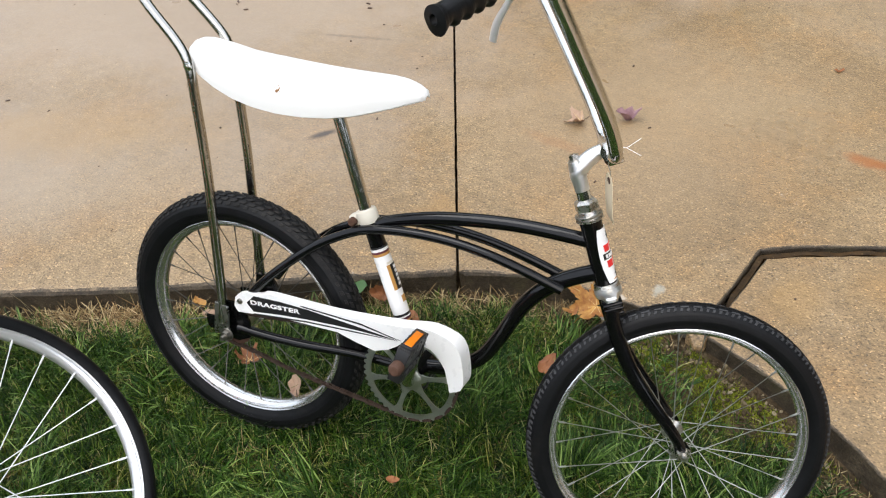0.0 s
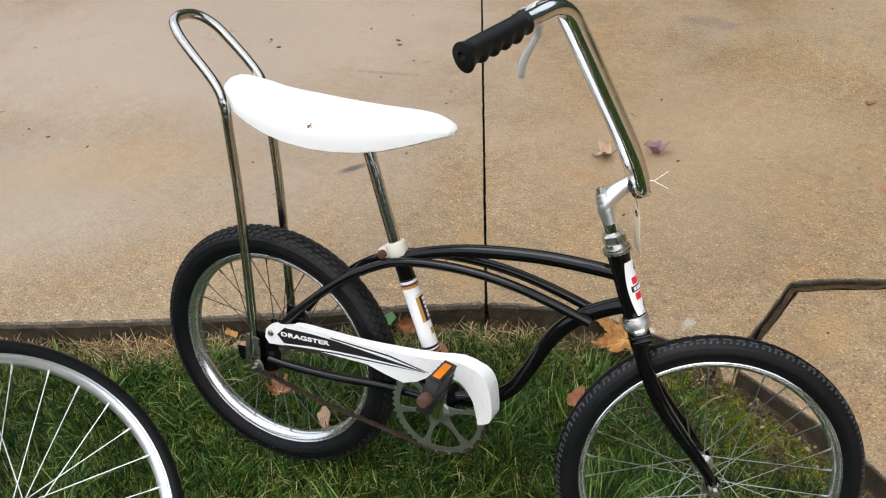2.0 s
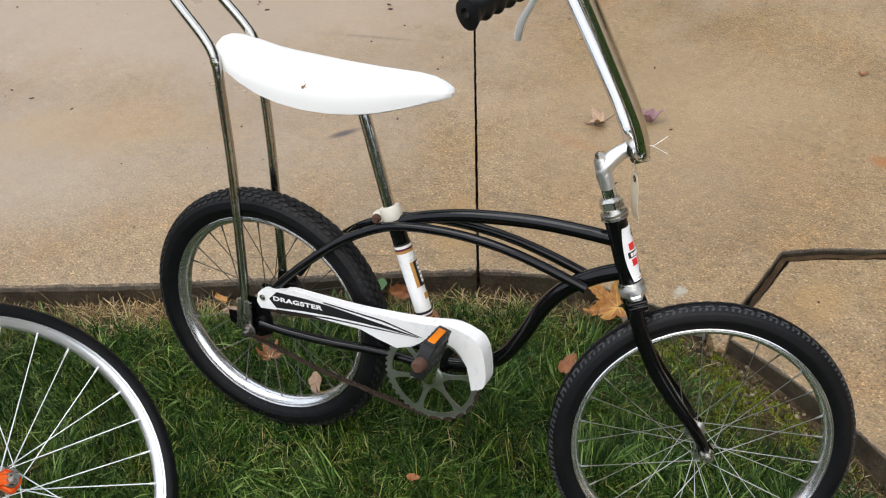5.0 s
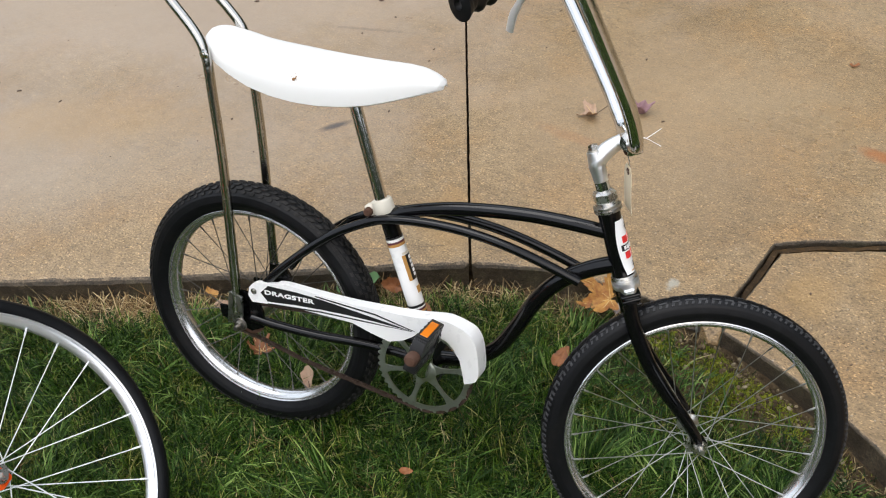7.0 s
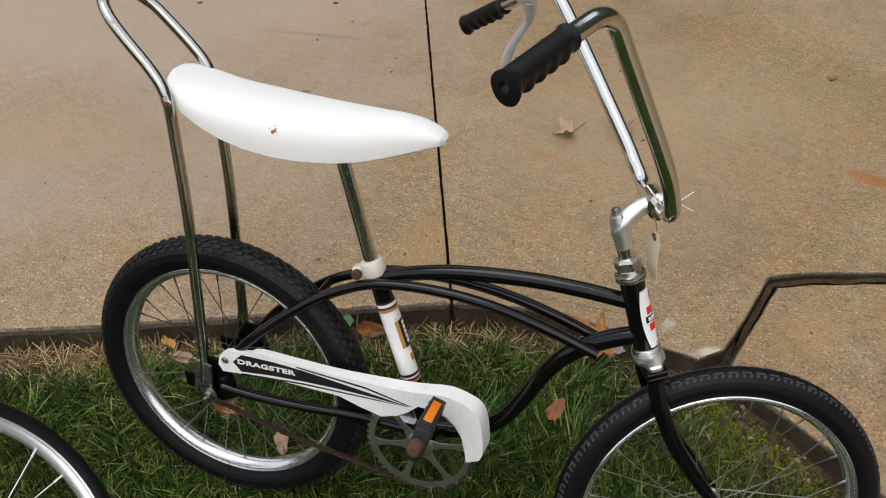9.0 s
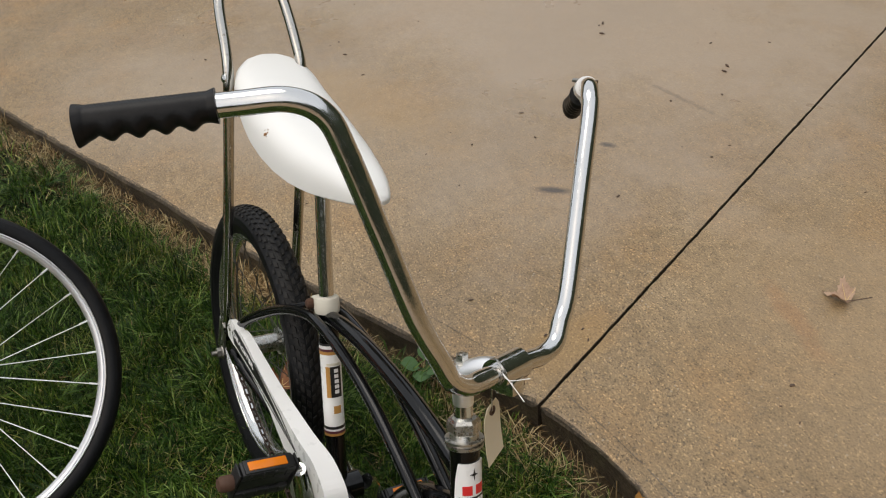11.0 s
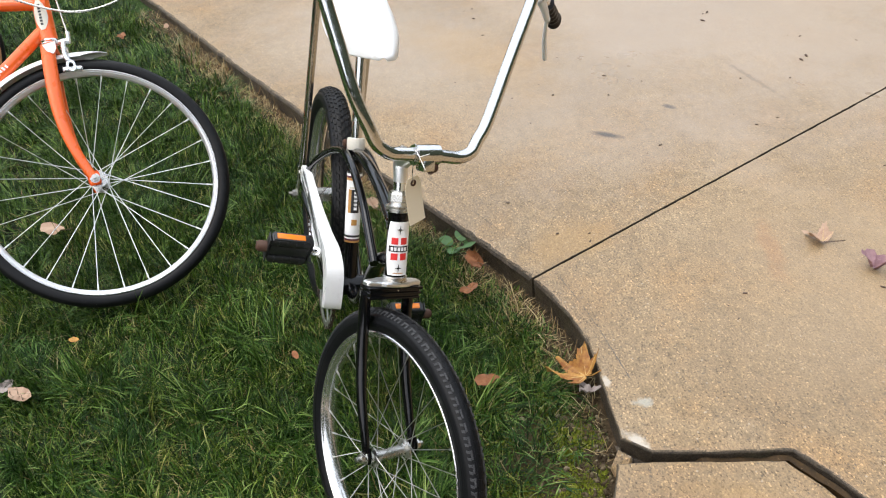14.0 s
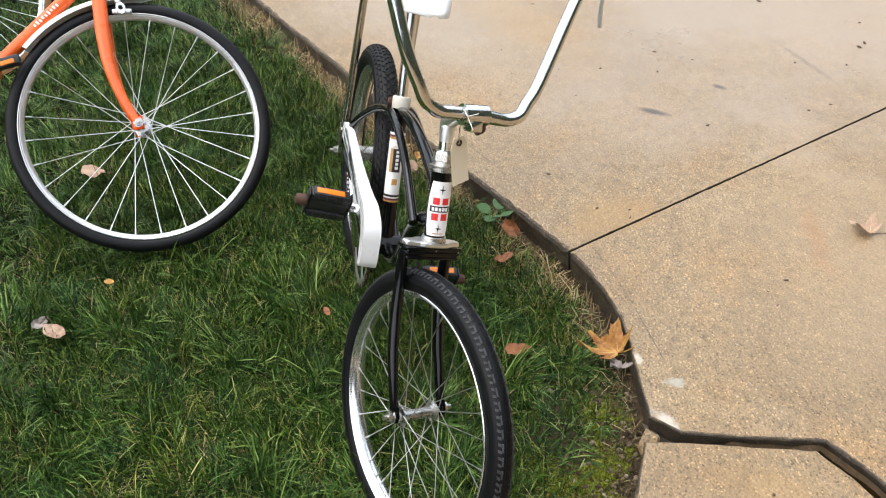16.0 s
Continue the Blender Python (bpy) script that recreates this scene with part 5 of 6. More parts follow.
# kickstand
part("kickstand", tube([(0.325, 0.020, -0.006), (0.318, 0.050, -0.030), (0.285, 0.120, -0.130), (0.262, 0.165, -0.205), (0.262, 0.185, -0.222)], 0.0065, 12), STEEL, bike)
part("stand_plate", box((0.034, 0.050, 0.018), 0.003, (0.325, 0.012, -0.010)), STEEL, bike)

# ---------------------------------------------------------------- the paper tag on the bar
tag = thing("paper_tag", BIKE @ Matrix.Translation(CLAMP), "blank manila card tag tied to the handlebar", "tag")
low_r, low_l, hole = Vector((0.6486, 0.0434, 0.3520)) - CLAMP, Vector((0.6662, 0.0141, 0.3470)) - CLAMP, Vector((0.6480, 0.0105, 0.4200)) - CLAMP
down = ((low_r + low_l) / 2 - hole).normalized()
card_x = (low_l - low_r)
card_x = (card_x - down * card_x.dot(down)).normalized()
m = axes(hole - down * 0.010, card_x, down.cross(card_x), -down)
bm = bmesh.new()
g = []
for j in range(9):
    t = j / 8
    w = 0.0095 + 0.0075 * min(1, t / 0.16)
    g.append([bm.verts.new((w * (2 * i / 6 - 1), 0.003 * math.sin(t * 2.2), -t * 0.081)) for i in range(7)])
for a, b in zip(g, g[1:]):
    for i in range(6):
        bm.faces.new((a[i], a[i + 1], b[i + 1], b[i]))
r = bmesh.ops.extrude_face_region(bm, geom=bm.faces[:])
for v in r["geom"]:
    if isinstance(v, bmesh.types.BMVert):
        v.co.y += 0.0006
bmesh.ops.recalc_face_normals(bm, faces=bm.faces)
part("card", bm, CARD, tag, smooth=False, place=m)
part("eyelet", lathe([(0.0025, -0.0012), (0.0055, -0.0012), (0.0055, 0.0016), (0.0025, 0.0016)], 18, closed=True), RUST, tag, "reddish paper eyelet", place=m @ Matrix.Translation((0, 0.0006, -0.010)))
e = m @ Vector((0, 0, -0.010))
part("wire", tube([e, e.lerp(Vector((0.004, -0.016, -0.016)), 0.5) + Vector((0.002, -0.002, 0)), Vector((0.004, -0.016, -0.016)), Vector((0.015, -0.018, -0.004)), Vector((0.016, -0.018, 0.010)), Vector((0.004, -0.018, 0.020)), Vector((-0.010, -0.016, 0.010))], 0.0008, 6, 0.004), STEEL, tag)
for tip_ in (Vector((0.0490, -0.0100, 0.0010)), Vector((0.0440, -0.0060, 0.0260))):
    part("wire", tube([Vector((0.0160, -0.017, 0.012)), Vector((0.026, -0.016, 0.011)), tip_], 0.0005, 6, 0.004), WHITE, tag, "white bent wire end")

# ---------------------------------------------------------------- the orange bicycle, front end in view
ON = Vector((0.759, 0.170, 0.628)).normalized()
OC = Vector((-0.1786, -0.4890, 0.2640))
OB = turned(ON, OC, 2.0) @ Matrix.Scale(1.045, 4)
orange = thing("bicycle", OB, "orange lightweight bicycle with white mudguard and thin tyres, on the lawn", "bicycle")
wheel(orange, pose(0, 0, 0, 0, 4, 0), 0.2655, 0.2935, 0.030, 28, RIM_ALLOY, 0.034, "smooth", 0.022, 0.009, 0.020, "thin-tyred front wheel with a bright alloy rim", None, 0.60)


# the rest of the orange bicycle
def blade(side):
    pts = [(-0.008, 0.002), (-0.017, 0.030), (-0.030, 0.080), (-0.037, 0.140), (-0.035, 0.205), (-0.029, 0.265), (-0.021, 0.325)]
    w = [0.046, 0.046, 0.046, 0.045, 0.042, 0.036, 0.030]
    line_ = [Vector((x, -k * side, z)) for (x, z), k in zip(pts, w)]
    f = part("fork_leg", tube(line_, [0.0100, 0.0110, 0.0130, 0.0148, 0.0160, 0.0162, 0.0155], 16, flat=(0.75, 1.0)), ORANGE, orange, "orange painted fork blade")
    part("fork_end", box((0.027, 0.006, 0.032), 0.006, (-0.008, -0.046 * side, 0.001), 3), ORANGE, orange)
    nut("axle_nut", orange, (-0.006, -0.050 * side, 0.0), (0, -side, 0), 0.0085, 0.009)
    return f


for s in (1, -1):
    blade(s)
H0, H1 = Vector((0.026, 0, 0.338)), Vector((0.054, 0, 0.478))
hz = (H1 - H0).normalized()
hxx = Vector((hz.z, 0, -hz.x))
OH = axes(H0, hxx, hz.cross(hxx), hz)
part("fork_crown", box((0.034, 0.082, 0.022), 0.006, (0.022, 0, 0.323), 3), ORANGE, orange)
part("crown_trim", plate([(-0.013, 0.012), (0.015, 0.012), (0.012, -0.004), (0.002, -0.014), (-0.010, -0.004)], 0.003), WHITE, orange, "white painted fork shoulder", smooth=False, place=Matrix.Translation((0.024, -0.0425, 0.317)))
ohead = part("head_tube", lathe([(0.0205, 0.012), (0.0200, 0.016), (0.0195, 0.145), (0.0200, 0.150)], 28, "z"), ORANGE, orange, place=OH)
part("headset_cup", lathe([(0.014, -0.004), (0.0225, -0.003), (0.0245, 0.001), (0.0225, 0.004), (0.0245, 0.007), (0.0215, 0.012), (0.016, 0.013)], 28, "z"), CHROME, orange, place=OH)
ob = part("head_badge", wrap(0.0200, -150, -58, 0.034, 0.105, 0.75, 14, 12), CREAM, ohead, "cream oval head badge")
for k in range(7):
    part("badge_mark", wrap(0.0208, -112, -96, 0.045 + k * 0.0075, 0.050 + k * 0.0075, steps=3), INK, ob, "dark mark on the badge")
d0, d1 = Vector((0.028, 0, 0.378)), Vector((-0.268, 0, 0.217))
odown = part("down_tube", rod(d0, d1, 0.0148, 20), ORANGE, orange)
dz_ = (d1 - d0).normalized()
up_ = Vector((0, -1, 0))
DT = axes(d0, up_, dz_.cross(up_), dz_)
for k in range(9):
    part("paint_mark", wrap(0.0148, -16 + (k % 3) * 4, 12 + (k % 2) * 8, 0.120 + k * 0.0085, 0.1245 + k * 0.0085, steps=4), WHITE, odown, "white painted mark", place=DT)
part("top_tube", rod((0.060, 0, 0.432), (-0.060, 0, 0.470), 0.0128, 20), ORANGE, orange)
part("seat_tube", rod((-0.268, 0, 0.205), (-0.246, 0, 0.335), 0.0148, 20), ORANGE, orange)
part("bottom_bracket", lathe([(0.017, -0.036), (0.022, -0.034), (0.022, 0.034), (0.017, 0.036)], 24), ORANGE, orange, place=Matrix.Translation((-0.268, 0, 0.225)))
opedal = part("pedal", box((0.062, 0.024, 0.022), 0.004, (-0.222, -0.045, 0.214)), PLASTIC, orange, "black pedal with amber reflector")
part("reflector", box((0.030, 0.003, 0.010), 0.001, (-0.218, -0.058, 0.211)), AMBER, opedal, "amber reflector")
# white mudguard hugging the tyre
bm = bmesh.new()
rows = []
for k in range(40):
    a = radians(64 + 62 * k / 39)
    rows.append([bm.verts.new(((0.296 + 0.016 * math.cos(b * 1.2)) * math.cos(a), 0.0240 * math.sin(b * 1.25), (0.296 + 0.016 * math.cos(b * 1.2)) * math.sin(a))) for b in np.linspace(-1.25, 1.25, 9) * min(1.0, 0.22 + 0.78 * k / 7)])
for a, b in zip(rows, rows[1:]):
    for i in range(8):
        bm.faces.new((a[i], a[i + 1], b[i + 1], b[i]))
r = bmesh.ops.extrude_face_region(bm, geom=bm.faces[:])
for v in r["geom"]:
    if isinstance(v, bmesh.types.BMVert):
        v.co *= 0.995
bmesh.ops.recalc_face_normals(bm, faces=bm.faces)
part("mudguard", bm, WHITE, orange, "white painted front mudguard")
# caliper brake
brake = part("brake_arm", tube([(0.056, -0.020, 0.330), (0.050, -0.030, 0.312), (0.047, -0.031, 0.290), (0.050, -0.032, 0.281)], [0.0055, 0.006, 0.006, 0.006], 12), ALLOY, orange, "alloy caliper brake")
part("brake_arm", tube([(0.056, 0.020, 0.330), (0.050, 0.030, 0.312), (0.046, 0.030, 0.290), (0.050, 0.026, 0.268)], [0.005, 0.0055, 0.0055, 0.007], 12), ALLOY, orange)
part("brake_bridge", tube([(0.040, -0.006, 0.336), (0.056, -0.022, 0.332), (0.070, -0.026, 0.326)], 0.0055, 12), ALLOY, orange)
for s in (1, -1):
    part("brake_shoe", box((0.044, 0.010, 0.010), 0.003), ALLOY, orange, place=pose(0.050, -0.020 * s, 0.264, 0, 15, 0))
    part("shoe_washer", lathe([(0.0050, -0.003), (0.0100, -0.003), (0.0108, 0.0), (0.0100, 0.003), (0.0050, 0.003)], 20, closed=True), ALLOY, orange, "alloy eye of the brake shoe", place=Matrix.Translation((0.050, -0.032 * s, 0.268)) @ Matrix.Diagonal((1, 1, 1.45, 1)))
part("cable_stop", rod((0.066, -0.016, 0.324), (0.074, -0.016, 0.352), 0.005), ALLOY, orange)
part("brake_cable", rod((0.072, -0.016, 0.345), (0.085, -0.016, 0.470), 0.0022), STEEL, orange)
part("brake_cable", tube([(-0.03, -0.030, 0.475), (0.008, -0.030, 0.446), (0.051, -0.030, 0.414), (0.099, -0.030, 0.388), (0.157, -0.030, 0.377), (0.225, -0.030, 0.384), (0.28, -0.030, 0.41), (0.31, -0.020, 0.46)], 0.0026, 8), STEEL, orange)

# the front end stands a little further back on its wheel
back = pose(0, 0, 0, 0, -7, 0)
for ob in orange.children:
    if ob.name.split(".")[0] not in ("wheel", "fork_leg", "fork_end", "axle_nut"):
        ob.matrix_basis = back @ ob.matrix_basis

# a third wheel further back on the lawn
TC = Vector((-1.351, -1.266, 0.270))
third = thing("bicycle", turned(Vector((0.86, 0.22, 0.30)), TC), "bicycle with a gum-walled tyre further back on the lawn", "bicycle")
wheel(third, Matrix(), 0.290, 0.325, 0.034, 36, ALLOY, 0.034, "smooth", 0.022, 0.009, 0.020)
part("gum_wall", lathe([(0.292, -0.0150), (0.300, -0.0178), (0.312, -0.0172), (0.312, -0.0160), (0.300, -0.0168), (0.292, -0.0140)], 96, closed=True), GUM, third, "tan gum sidewall")

# ---------------------------------------------------------------- leaves, stones and marks
def leaf(name, at, size, mat, label, lobes=5, spin=0.0, tilt=(0, 0), curl=0.25, stem=True, depth=0.55, ragged=0.0):
    """A fallen leaf: a lobed, curled blade with a stalk."""
    bm = bmesh.new()
    rng = random.Random(int(abs(at[0]) * 7919 + abs(at[1]) * 104729))
    rim = []
    count = lobes * 8 if lobes > 2 else 24
    for k in range(count):
        a = 2 * math.pi * k / count
        w = abs(math.cos(a * lobes / 2)) ** (0.8 if ragged else 1.6)
        r = size * (1 - depth + depth * w) * (0.72 + 0.5 * rng.random()) * (1.0 - 0.25 * abs(math.sin(a / 2)))
        if lobes <= 2:
            j = 0.94 + 0.12 * rng.random()
            rim.append((size * math.cos(a) * j, size * 0.52 * j * math.copysign(abs(math.sin(a)) ** 1.35, math.sin(a)) * (1 - 0.25 * math.cos(a))))
            continue
        r *= 1 - ragged * (0.55 if k % 2 else 0) * rng.random()
        rim.append((r * math.cos(a), r * math.sin(a)))

    def lift(x, y):
        d = math.hypot(x, y) / size
        fold = 0.55 * abs(y) / size if lobes <= 2 else 0.0
        return size * curl * (d * d * 0.6 + fold + 0.6 * noise.noise((x / size * 1.7, y / size * 1.7, at[0] * 9)) + 0.35 * noise.noise((x / size * 4, y / size * 4, at[1] * 9))) + 0.003
    rows = [[bm.verts.new((x * k, y * k, lift(x * k, y * k))) for x, y in rim] for k in (0.3, 0.65, 1.0)]
    c = bm.verts.new((0, 0, lift(0, 0)))
    for i in range(count):
        j = (i + 1) % count
        bm.faces.new((c, rows[0][i], rows[0][j]))
        for a, b in zip(rows, rows[1:]):
            bm.faces.new((a[i], b[i], b[j], a[j]))
    r = bmesh.ops.extrude_face_region(bm, geom=bm.faces[:])
    for v in r["geom"]:
        if isinstance(v, bmesh.types.BMVert):
            v.co.z += 0.0006
    bmesh.ops.recalc_face_normals(bm, faces=bm.faces)
    root = part(name, bm, mat, None, place=pose(*at, tilt[0], tilt[1], spin))
    tagged(root, label, "leaf")
    if stem:
        part("stalk", tube([(size * 0.2, 0, 0.004), (size * 0.9, 0.004, 0.008), (size * 1.5, 0.010, 0.012)], [0.0010, 0.0012, 0.0016], 6), TWIG, root, "thin dark stalk")
    return root


def maple(name, root, size, heading, mat, label, tilt=(0, 0), curl=0.3, fold=0.0, stalk=0.5, seed=1):
    """A maple leaf: five toothed lobes spread from the stalk's root, curled and folded."""
    rng_ = random.Random(seed)
    tips = [(-150, 0.16), (-128, 0.20), (-100, 0.62), (-73, 0.36), (-48, 0.93), (-23, 0.44), (0, 1.0), (23, 0.46), (48, 0.90), (73, 0.34), (100, 0.60), (128, 0.20), (150, 0.15)]
    tips = [(a + rng_.uniform(-6, 6), r * rng_.uniform(0.78, 1.12)) for a, r in tips]
    rim = []
    for (a0, r0), (a1, r1) in zip(tips, tips[1:]):
        for k in range(6):
            t = k / 6
            a = radians(a0 + (a1 - a0) * t)
            r = (r0 + (r1 - r0) * (t ** 0.75 if r1 < r0 else t ** 1.25)) * (1 + (0.13 if k % 2 else -0.05) * rng_.uniform(0.5, 1.2))
            rim.append((size * r * math.cos(a), size * r * math.sin(a)))

    def lift(x, y):
        d = math.hypot(x, y) / size
        return size * (curl * d * d * (0.5 + 0.9 * noise.noise((x / size * 2.2, y / size * 2.2, seed))) + 0.24 * noise.noise((x / size * 5, y / size * 5, seed + 4)) * d + fold * abs(y) / size) + 0.003
    bm = bmesh.new()
    c = bm.verts.new((0, 0, 0.003))
    rows = [[bm.verts.new((x * k, y * k, lift(x * k, y * k))) for x, y in rim] for k in (0.25, 0.5, 0.75, 1.0)]
    n_ = len(rim)
    for i in range(n_ - 1):
        bm.faces.new((c, rows[0][i], rows[0][i + 1]))
        for a, b in zip(rows, rows[1:]):
            bm.faces.new((a[i], b[i], b[i + 1], a[i + 1]))
    r = bmesh.ops.extrude_face_region(bm, geom=bm.faces[:])
    for v in r["geom"]:
        if isinstance(v, bmesh.types.BMVert):
            v.co.z += 0.0006
    bmesh.ops.recalc_face_normals(bm, faces=bm.faces)
    ob_ = part(name, bm, mat, None, place=pose(*root, tilt[0], tilt[1], heading))
    tagged(ob_, label, "leaf")
    part("stalk", tube([(size * 0.06, 0, 0.003), (-size * 0.18, -size * 0.06, 0.008), (-size * stalk, -size * stalk * 0.5, 0.022)], [0.0010, 0.0010, 0.0014], 6), TWIG if mat is not YELLOW_LEAF else YELLOW_LEAF, ob_, "thin leaf stalk")
    for a, k in ((0, 0.85), (48, 0.75), (-48, 0.78), (100, 0.5), (-100, 0.5)):
        e = Vector((size * k * math.cos(radians(a)), size * k * math.sin(radians(a)), 0))
        part("vein", tube([Vector((e.x * t, e.y * t, lift(e.x * t, e.y * t) + 0.0008)) for t in (0.05, 0.35, 0.7, 1.0)], [0.0008, 0.0006, 0.0004, 0.0003], 5), VEIN, ob_, "pale leaf vein")
    return ob_


maple("fallen_leaf", (0.318, 1.175, 0.0), 0.056, 200, TAN_LEAF, "curled tan leaf lying on the wet concrete", (4, 0), 0.16, 0.75, 0.75, 3)
leaf("fallen_leaf", (0.440, 1.226, 0.006), 0.036, PINK_LEAF, "crumpled pinkish leaf lying on the wet concrete", 2, 20, (6, 4), 1.1, False)
leaf("fallen_leaf", (0.974, 1.658, 0.0), 0.016, BROWN_LEAF, "small dark leaf scrap on the driveway", 3, 30, (0, 0), 0.4, False)
maple("maple_leaf", (0.548, 0.487, -0.020), 0.084, 204, YELLOW_LEAF, "large yellow maple leaf fallen against the kerb", (-16, 14), 0.95, 0.34, 0.45, 6)
leaf("fallen_leaf", (-1.964, -0.646, 0.0), 0.030, BROWN_LEAF, "brown leaf sunk in the lawn", 3, 40, (10, 0), 0.6, False)
leaf("fallen_leaf", (0.580, 0.478, -0.030), 0.032, GREY_LEAF, "grey shrivelled leaf beside the kerb", 3, 200, (10, 10), 0.8)
leaf("fallen_leaf", (0.494, 0.287, -0.022), 0.028, BROWN_LEAF, "rusty brown leaf in the grass", 2, 70, (10, -8), 0.5, False)
leaf("fallen_leaf", (0.067, 0.377, -0.030), 0.032, BROWN_LEAF, "curled brown leaf against the kerb", 2, 20, (25, 0), 0.7)
leaf("fallen_leaf", (0.160, 0.331, -0.040), 0.030, BROWN_LEAF, "flat brown leaf on bare soil", 2, 120, (0, 8), 0.4, False)
leaf("fallen_leaf", (-0.262, 0.163, -0.010), 0.028, TAN_LEAF, "tan leaf on the grass", 2, 10, (-10, 8), 0.5)
maple("fallen_leaf", (-0.095, 0.062, 0.010), 0.048, 150, BROWN_LEAF, "rust-coloured leaf lying in the grass", (18, -14), 0.5, 0.25, 0.4, 8)
leaf("fallen_leaf", (0.028, 0.045, -0.010), 0.028, TAN_LEAF, "pale dry leaf under the rear wheel", 2, 300, (20, 0), 0.5)
leaf("fallen_leaf", (0.266, -0.686, 0.022), 0.032, TAN_LEAF, "tan leaf on the lawn", 2, 55, (10, 0), 0.4, False)
leaf("fallen_leaf", (0.227, -0.732, 0.022), 0.024, GREY_LEAF, "pale grey leaf on the lawn", 2, 150, (30, 10), 0.5, False)
leaf("fallen_leaf", (0.106, -0.596, 0.020), 0.013, YELLOW_LEAF, "orange scrap of leaf in the grass", 2, 70, (20, 0), 0.4, False)
leaf("fallen_leaf", (0.319, -0.100, 0.012), 0.013, BROWN_LEAF, "brown scrap of leaf in the grass", 2, 20, (15, 10), 0.4, False)
leaf("fallen_leaf", (-0.322, 0.191, -0.012), 0.026, YELLOW_LEAF, "ochre leaf in the grass behind the rear wheel", 2, 150, (20, 12), 0.5, False)
leaf("fallen_leaf", (-0.390, -0.705, 0.030), 0.040, TAN_LEAF, "tan leaf behind the thin-tyred wheel", 2, 60, (10, 0), 0.5)
leaf("fallen_leaf", (-2.047, -0.466, -0.02), 0.022, TAN_LEAF, "tan leaf beside the kerb", 2, 20, (15, 0), 0.5)

# a broad-leaved weed at the kerb
weed = thing("weed", pose(-0.030, 0.352, -0.06), "green broad-leaved weed at the foot of the kerb", "weed")
for k, (az, up, ln) in enumerate(((20, 40, 0.075), (140, 45, 0.062), (250, 40, 0.06), (320, 28, 0.055), (80, 30, 0.05))):
    bm = bmesh.new()
    g = []
    for j in range(7):
        t = j / 6
        w = 0.44 * (ln - 0.01) * math.sin(math.pi * min(1, t * 0.95 + 0.05)) ** 0.7
        g.append([bm.verts.new((ln * (0.35 + 0.65 * t), w * s, 0.004 * abs(s) - 0.012 * t * t)) for s in (-1, 0, 1)])
    for a, b in zip(g, g[1:]):
        for i in range(2):
            bm.faces.new((a[i], a[i + 1], b[i + 1], b[i]))
    r = bmesh.ops.extrude_face_region(bm, geom=bm.faces[:])
    for v in r["geom"]:
        if isinstance(v, bmesh.types.BMVert):
            v.co.z += 0.0006
    sweep(bm, [Vector((0, 0, 0)), Vector((ln * 0.4, 0, 0))], 0.0012, 6)
    bmesh.ops.recalc_face_normals(bm, faces=bm.faces)
    part("leaf", bm, WEED, weed, place=pose(0, 0, 0.012, 0, -up, az))

# gravel in the bare soil along the broken kerb
rng = np.random.default_rng(5)
bm = bmesh.new()
for k in range(3200):
    x = rng.uniform(0.50, 1.22)
    d = abs(rng.normal(0.0, 0.075)) + 0.006
    y = kerb_y(x) - d
    s = 0.0012 + 0.0068 * rng.random() ** 5.0
    m = Matrix.LocRotScale((x, y, soil_height(x, y) + s * 0.3), Euler(rng.uniform(0, 6, 3)), Vector((1, 0.75, 0.55)) * s)
    bmesh.ops.create_icosphere(bm, subdivisions=1, radius=1, matrix=m)
tagged(part("gravel", bm, STONE, None, smooth=False), "brown gravel and grit in bare soil at the kerb", "gravel", kind="stuff")
spots = scatter(21, 130000, (0.45, 0.15, 1.1, 0.50), lambda x, y, d: np.where(d > 0.02, np.clip(patchy(x, y, 13, 5) * 5.0 - 1.7, 0, 1) * np.clip(1.5 - np.hypot((x - 0.74) / 0.28, (y - 0.34) / 0.15), 0, 1), 0))
blade_mesh("moss", spots, 0.009, 0.0032, 0.8, MOSS, 6, "yellow-green moss on bare soil", "moss")

# grit and dirt that has filled the crack
bm = bmesh.new()
fa, fb = fine([(0.735, 0.478)] + CRACK_A[1:6]), fine([(0.800, 0.474)] + CRACK_B[0:5])
count_ = 90
rows = []
for i in range(count_):
    t = i / (count_ - 1)
    p, q = fa[int(t * (len(fa) - 1))], fb[int(t * (len(fb) - 1))]
    rows.append([bm.verts.new((*p.lerp(q, j / 4), -0.040 + 0.010 * noise.noise((i * 0.35, j * 0.8, 3)) - (0.008 if j in (1, 2) else 0))) for j in range(-1, 6)])
for a, b in zip(rows, rows[1:]):
    for j in range(6):
        bm.faces.new((a[j], b[j], b[j + 1], a[j + 1]))
part("crack_filling", bm, KERB, drive, "brown dirt lying in the crack")

# the edge of an old joint board standing in the crack
line = [a.lerp(b, 0.31) for a, b in zip((Vector(p) for p in CRACK_A[2:6]), (Vector(p) for p in CRACK_B[1:5]))]
line = [Vector((0.812, 0.560))] + line
bm = bmesh.new()
cut_ = fine([tuple(p) for p in line], 0.02)
rows = []
for i, p in enumerate(cut_):
    t_ = (cut_[min(i + 1, len(cut_) - 1)] - cut_[max(i - 1, 0)]).normalized()
    o = Vector((-t_.y, t_.x)) * (0.0062 + 0.0022 * noise.noise((p.x * 30, p.y * 30, 7)))
    z = -0.015 + 0.008 * noise.noise((p.x * 22, p.y * 22, 4)) - 0.03 * max(0, 1 - i / 4)
    rows.append([bm.verts.new((*(p - o), -0.06)), bm.verts.new((*(p - o), z)), bm.verts.new((*(p + o), z + 0.001)), bm.verts.new((*(p + o), -0.06))])
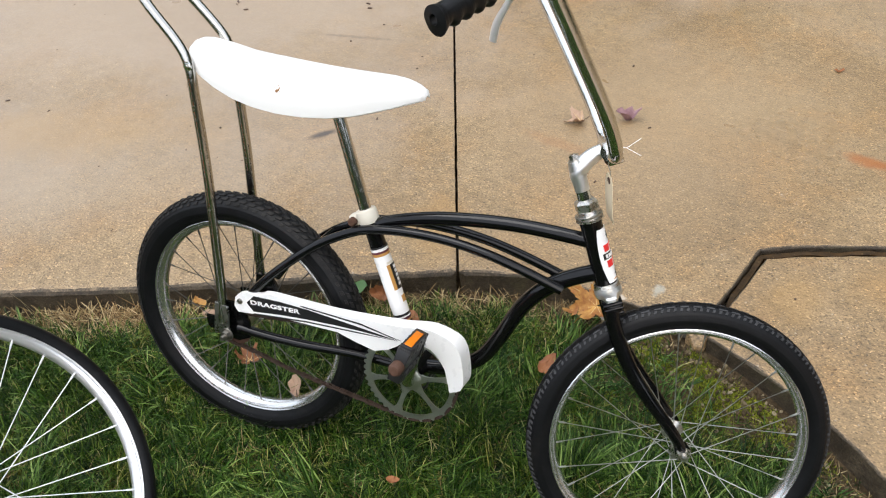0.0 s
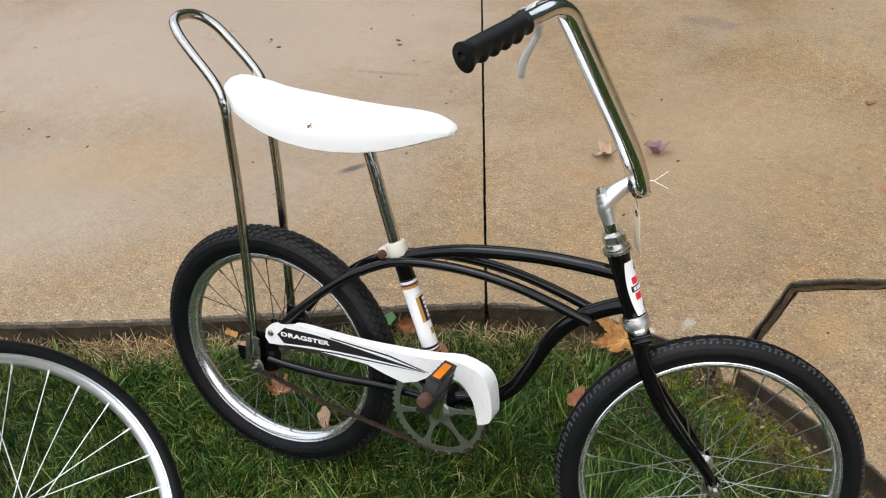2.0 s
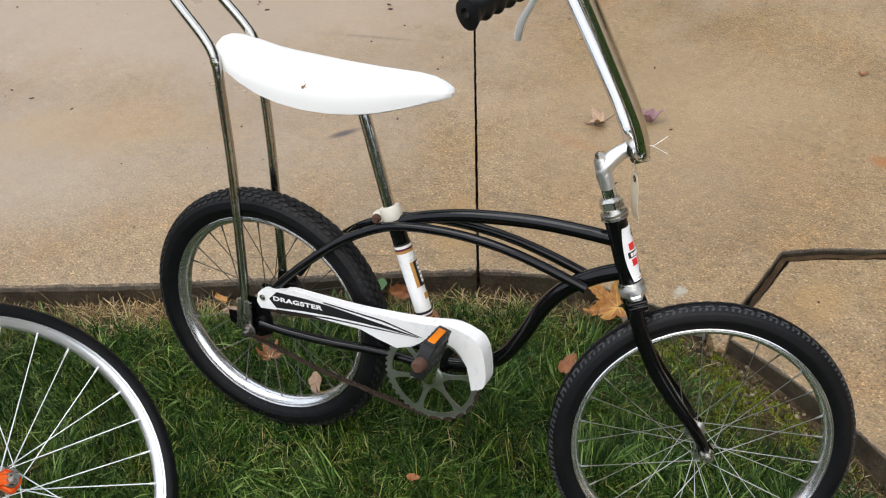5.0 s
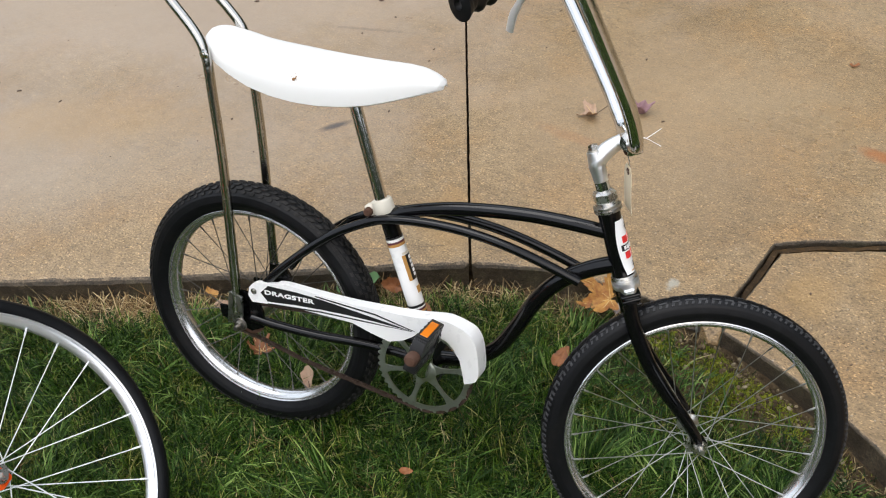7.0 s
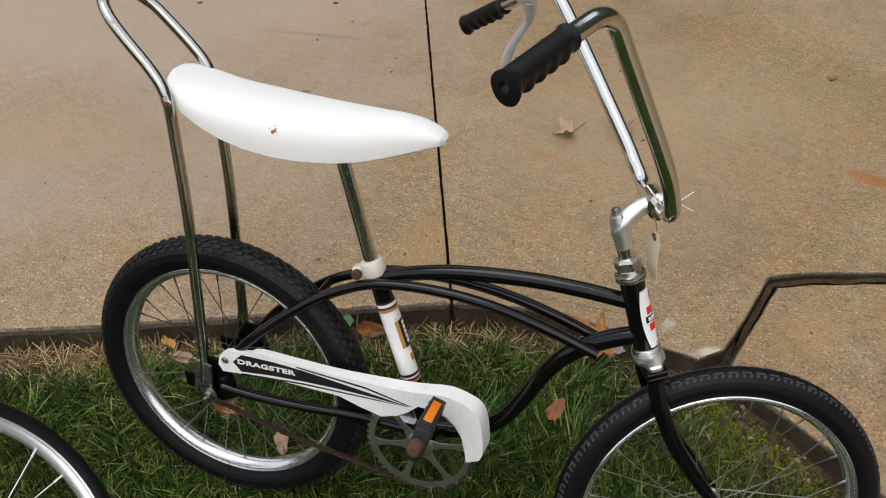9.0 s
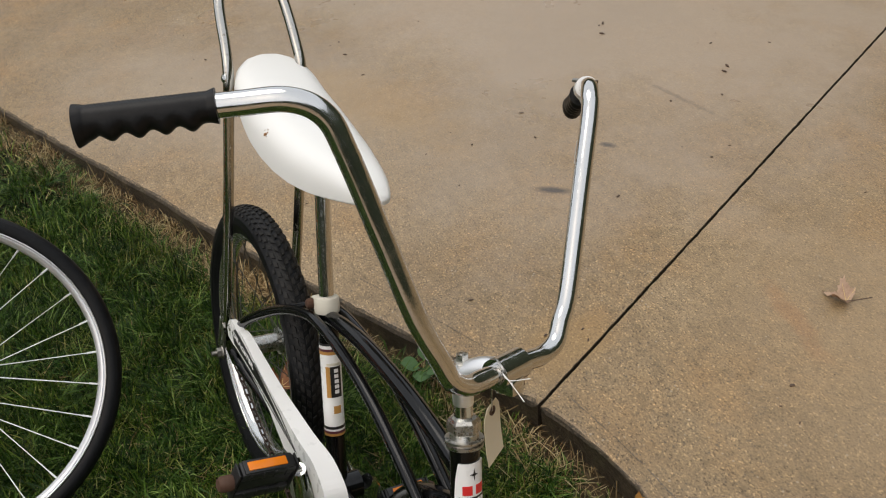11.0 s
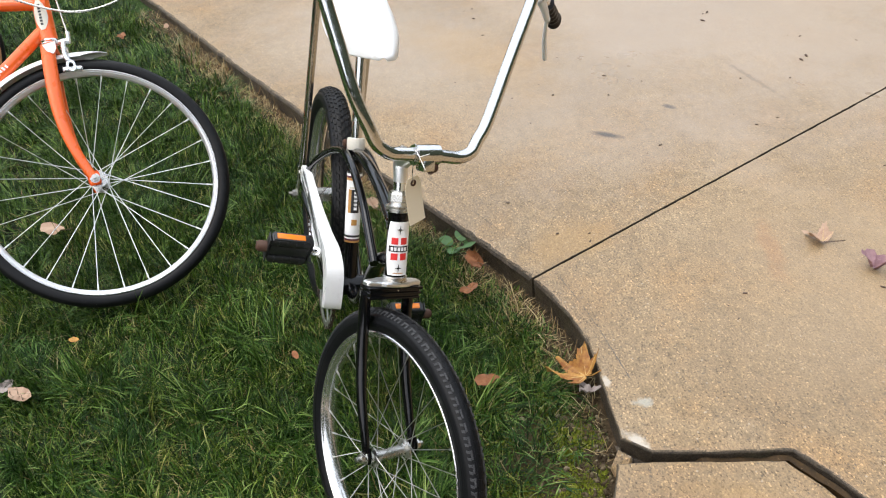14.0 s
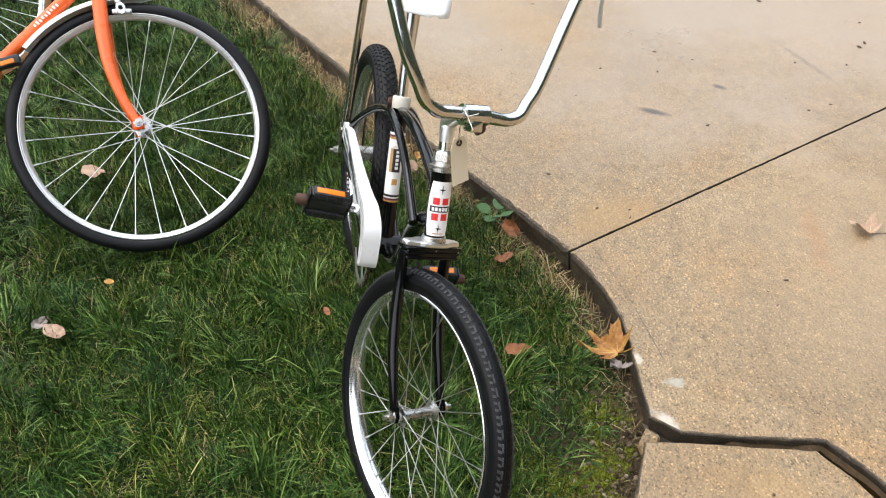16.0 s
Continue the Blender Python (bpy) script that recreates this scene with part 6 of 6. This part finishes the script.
for a, b in zip(rows, rows[1:]):
    for i in range(3):
        bm.faces.new((a[i], b[i], b[i + 1], a[i + 1]))
bmesh.ops.recalc_face_normals(bm, faces=bm.faces)
part("joint_board", bm, BOARD, drive, "rotten edge of a joint board", smooth=False)

# the chip of kerb at the end of the crack
bm = bmesh.new()
for z, k in ((-0.10, 1.0), (-0.022, 1.0), (-0.016, 0.86)):
    ring_ = [bm.verts.new((0.772 + (x - 0.772) * k, 0.468 + (y - 0.468) * k, z - (0.9 * max(0, 0.476 - y) if z > -0.1 else 0))) for x, y in ((0.748, 0.474), (0.768, 0.452), (0.790, 0.452), (0.795, 0.478), (0.775, 0.492))]
    if z > -0.1:
        for i in range(5):
            bm.faces.new((last[i], last[(i + 1) % 5], ring_[(i + 1) % 5], ring_[i]))
    last = ring_
bm.faces.new(last)
part("kerb_chip", bm, CONCRETE, drive, "broken grey chip of concrete kerb", smooth=False)


# a faint tooled line inside the slab's rim
for a, b, wd in (((-0.334, 0.337), (-0.20, 0.389), 0.0014), ((-0.167, 0.402), (0.029, 0.472), 0.0012), ((0.06, 0.486), (0.137, 0.520), 0.0012), ((0.232, 0.540), (0.332, 0.551), 0.0016), ((0.350, 0.553), (0.430, 0.558), 0.0014), ((0.44, 0.559), (0.60, 0.562), 0.0022)):
    a, b = Vector(a), Vector(b)
    q = (a + b) / 2
    n_ = (b - a).normalized()
    bm = bmesh.new()
    k_ = 24
    up_ = [bm.verts.new((*(a.lerp(b, i / k_) + Vector((-n_.y, n_.x)) * (0.0012 * noise.noise((i * 0.7, q.x * 9, 1)) + wd / 2 * (0.4 + rng.random()))), 0.0007)) for i in range(k_ + 1)]
    dn_ = [bm.verts.new((*(a.lerp(b, i / k_) + Vector((-n_.y, n_.x)) * (0.0012 * noise.noise((i * 0.7, q.x * 9, 1)) - wd / 2 * (0.4 + rng.random()))), 0.0007)) for i in range(k_ + 1)]
    for i in range(k_):
        bm.faces.new((dn_[i], dn_[i + 1], up_[i + 1], up_[i]))
    part("tooled_line", bm, STAIN_DARK, drive, "faint tooled line in the concrete", smooth=False)

# seeds, twigs and crumbs on the driveway
bm = bmesh.new()
for k in range(170):
    x, y = rng.uniform(-2.2, 1.9), rng.uniform(0.1, 2.8)
    if y < kerb_y(x) + 0.02:
        continue
    s = 0.0012 + 0.0028 * rng.random() ** 2
    m = Matrix.LocRotScale((x, y, s * 0.5), Euler((0, 0, rng.uniform(0, 6))), Vector((rng.uniform(1.0, 3.0), 1, 0.6)) * s)
    bmesh.ops.create_icosphere(bm, subdivisions=1, radius=1, matrix=m)
for x, y, s in ((-0.639, 1.727, 0.012), (-0.627, 1.011, 0.007), (-1.138, 1.619, 0.012), (-1.071, 1.567, 0.011), (-0.617, 1.695, 0.011), (0.508, 1.201, 0.007), (0.087, 0.67, 0.005), (0.12, 0.66, 0.006)):
    bmesh.ops.create_icosphere(bm, subdivisions=1, radius=1, matrix=Matrix.LocRotScale((x, y, s * 0.25), Euler((0, 0, x * 20)), Vector((s, s * 0.35, s * 0.3))))
tagged(part("debris", bm, TWIG, None, smooth=False), "dark seeds and bits of twig on the concrete", "debris", kind="stuff")

# an unseen dark belt, added far round the place to darken reflections
bm = bmesh.new()
ring_ = []
for k in range(121):
    a = 2 * math.pi * k / 120
    r = 26 + 2.5 * noise.noise((math.cos(a) * 3, math.sin(a) * 3, 2))
    # tallest towards +x +y, to keep low sky off concrete and chrome
    h = 6.0 + 2.5 * noise.noise((math.cos(a) * 5, math.sin(a) * 5, 7)) + 12.0 * max(0, math.cos(a - radians(60)))
    row = [bm.verts.new((r * math.cos(a), r * math.sin(a), -0.5))]
    for j in range(1, 7):
        rr_ = r + 1.4 * noise.noise((a * 9, j * 0.9, 1)) - 0.2 * j
        row.append(bm.verts.new((rr_ * math.cos(a), rr_ * math.sin(a), h * j / 6)))
    ring_.append(row)
for a, b in zip(ring_, ring_[1:]):
    for j in range(6):
        bm.faces.new((a[j], a[j + 1], b[j + 1], b[j]))
tagged(part("backdrop", bm, DARK_BELT, None), "unseen dark belt added far round the place to darken reflections", "backdrop", kind="structure")
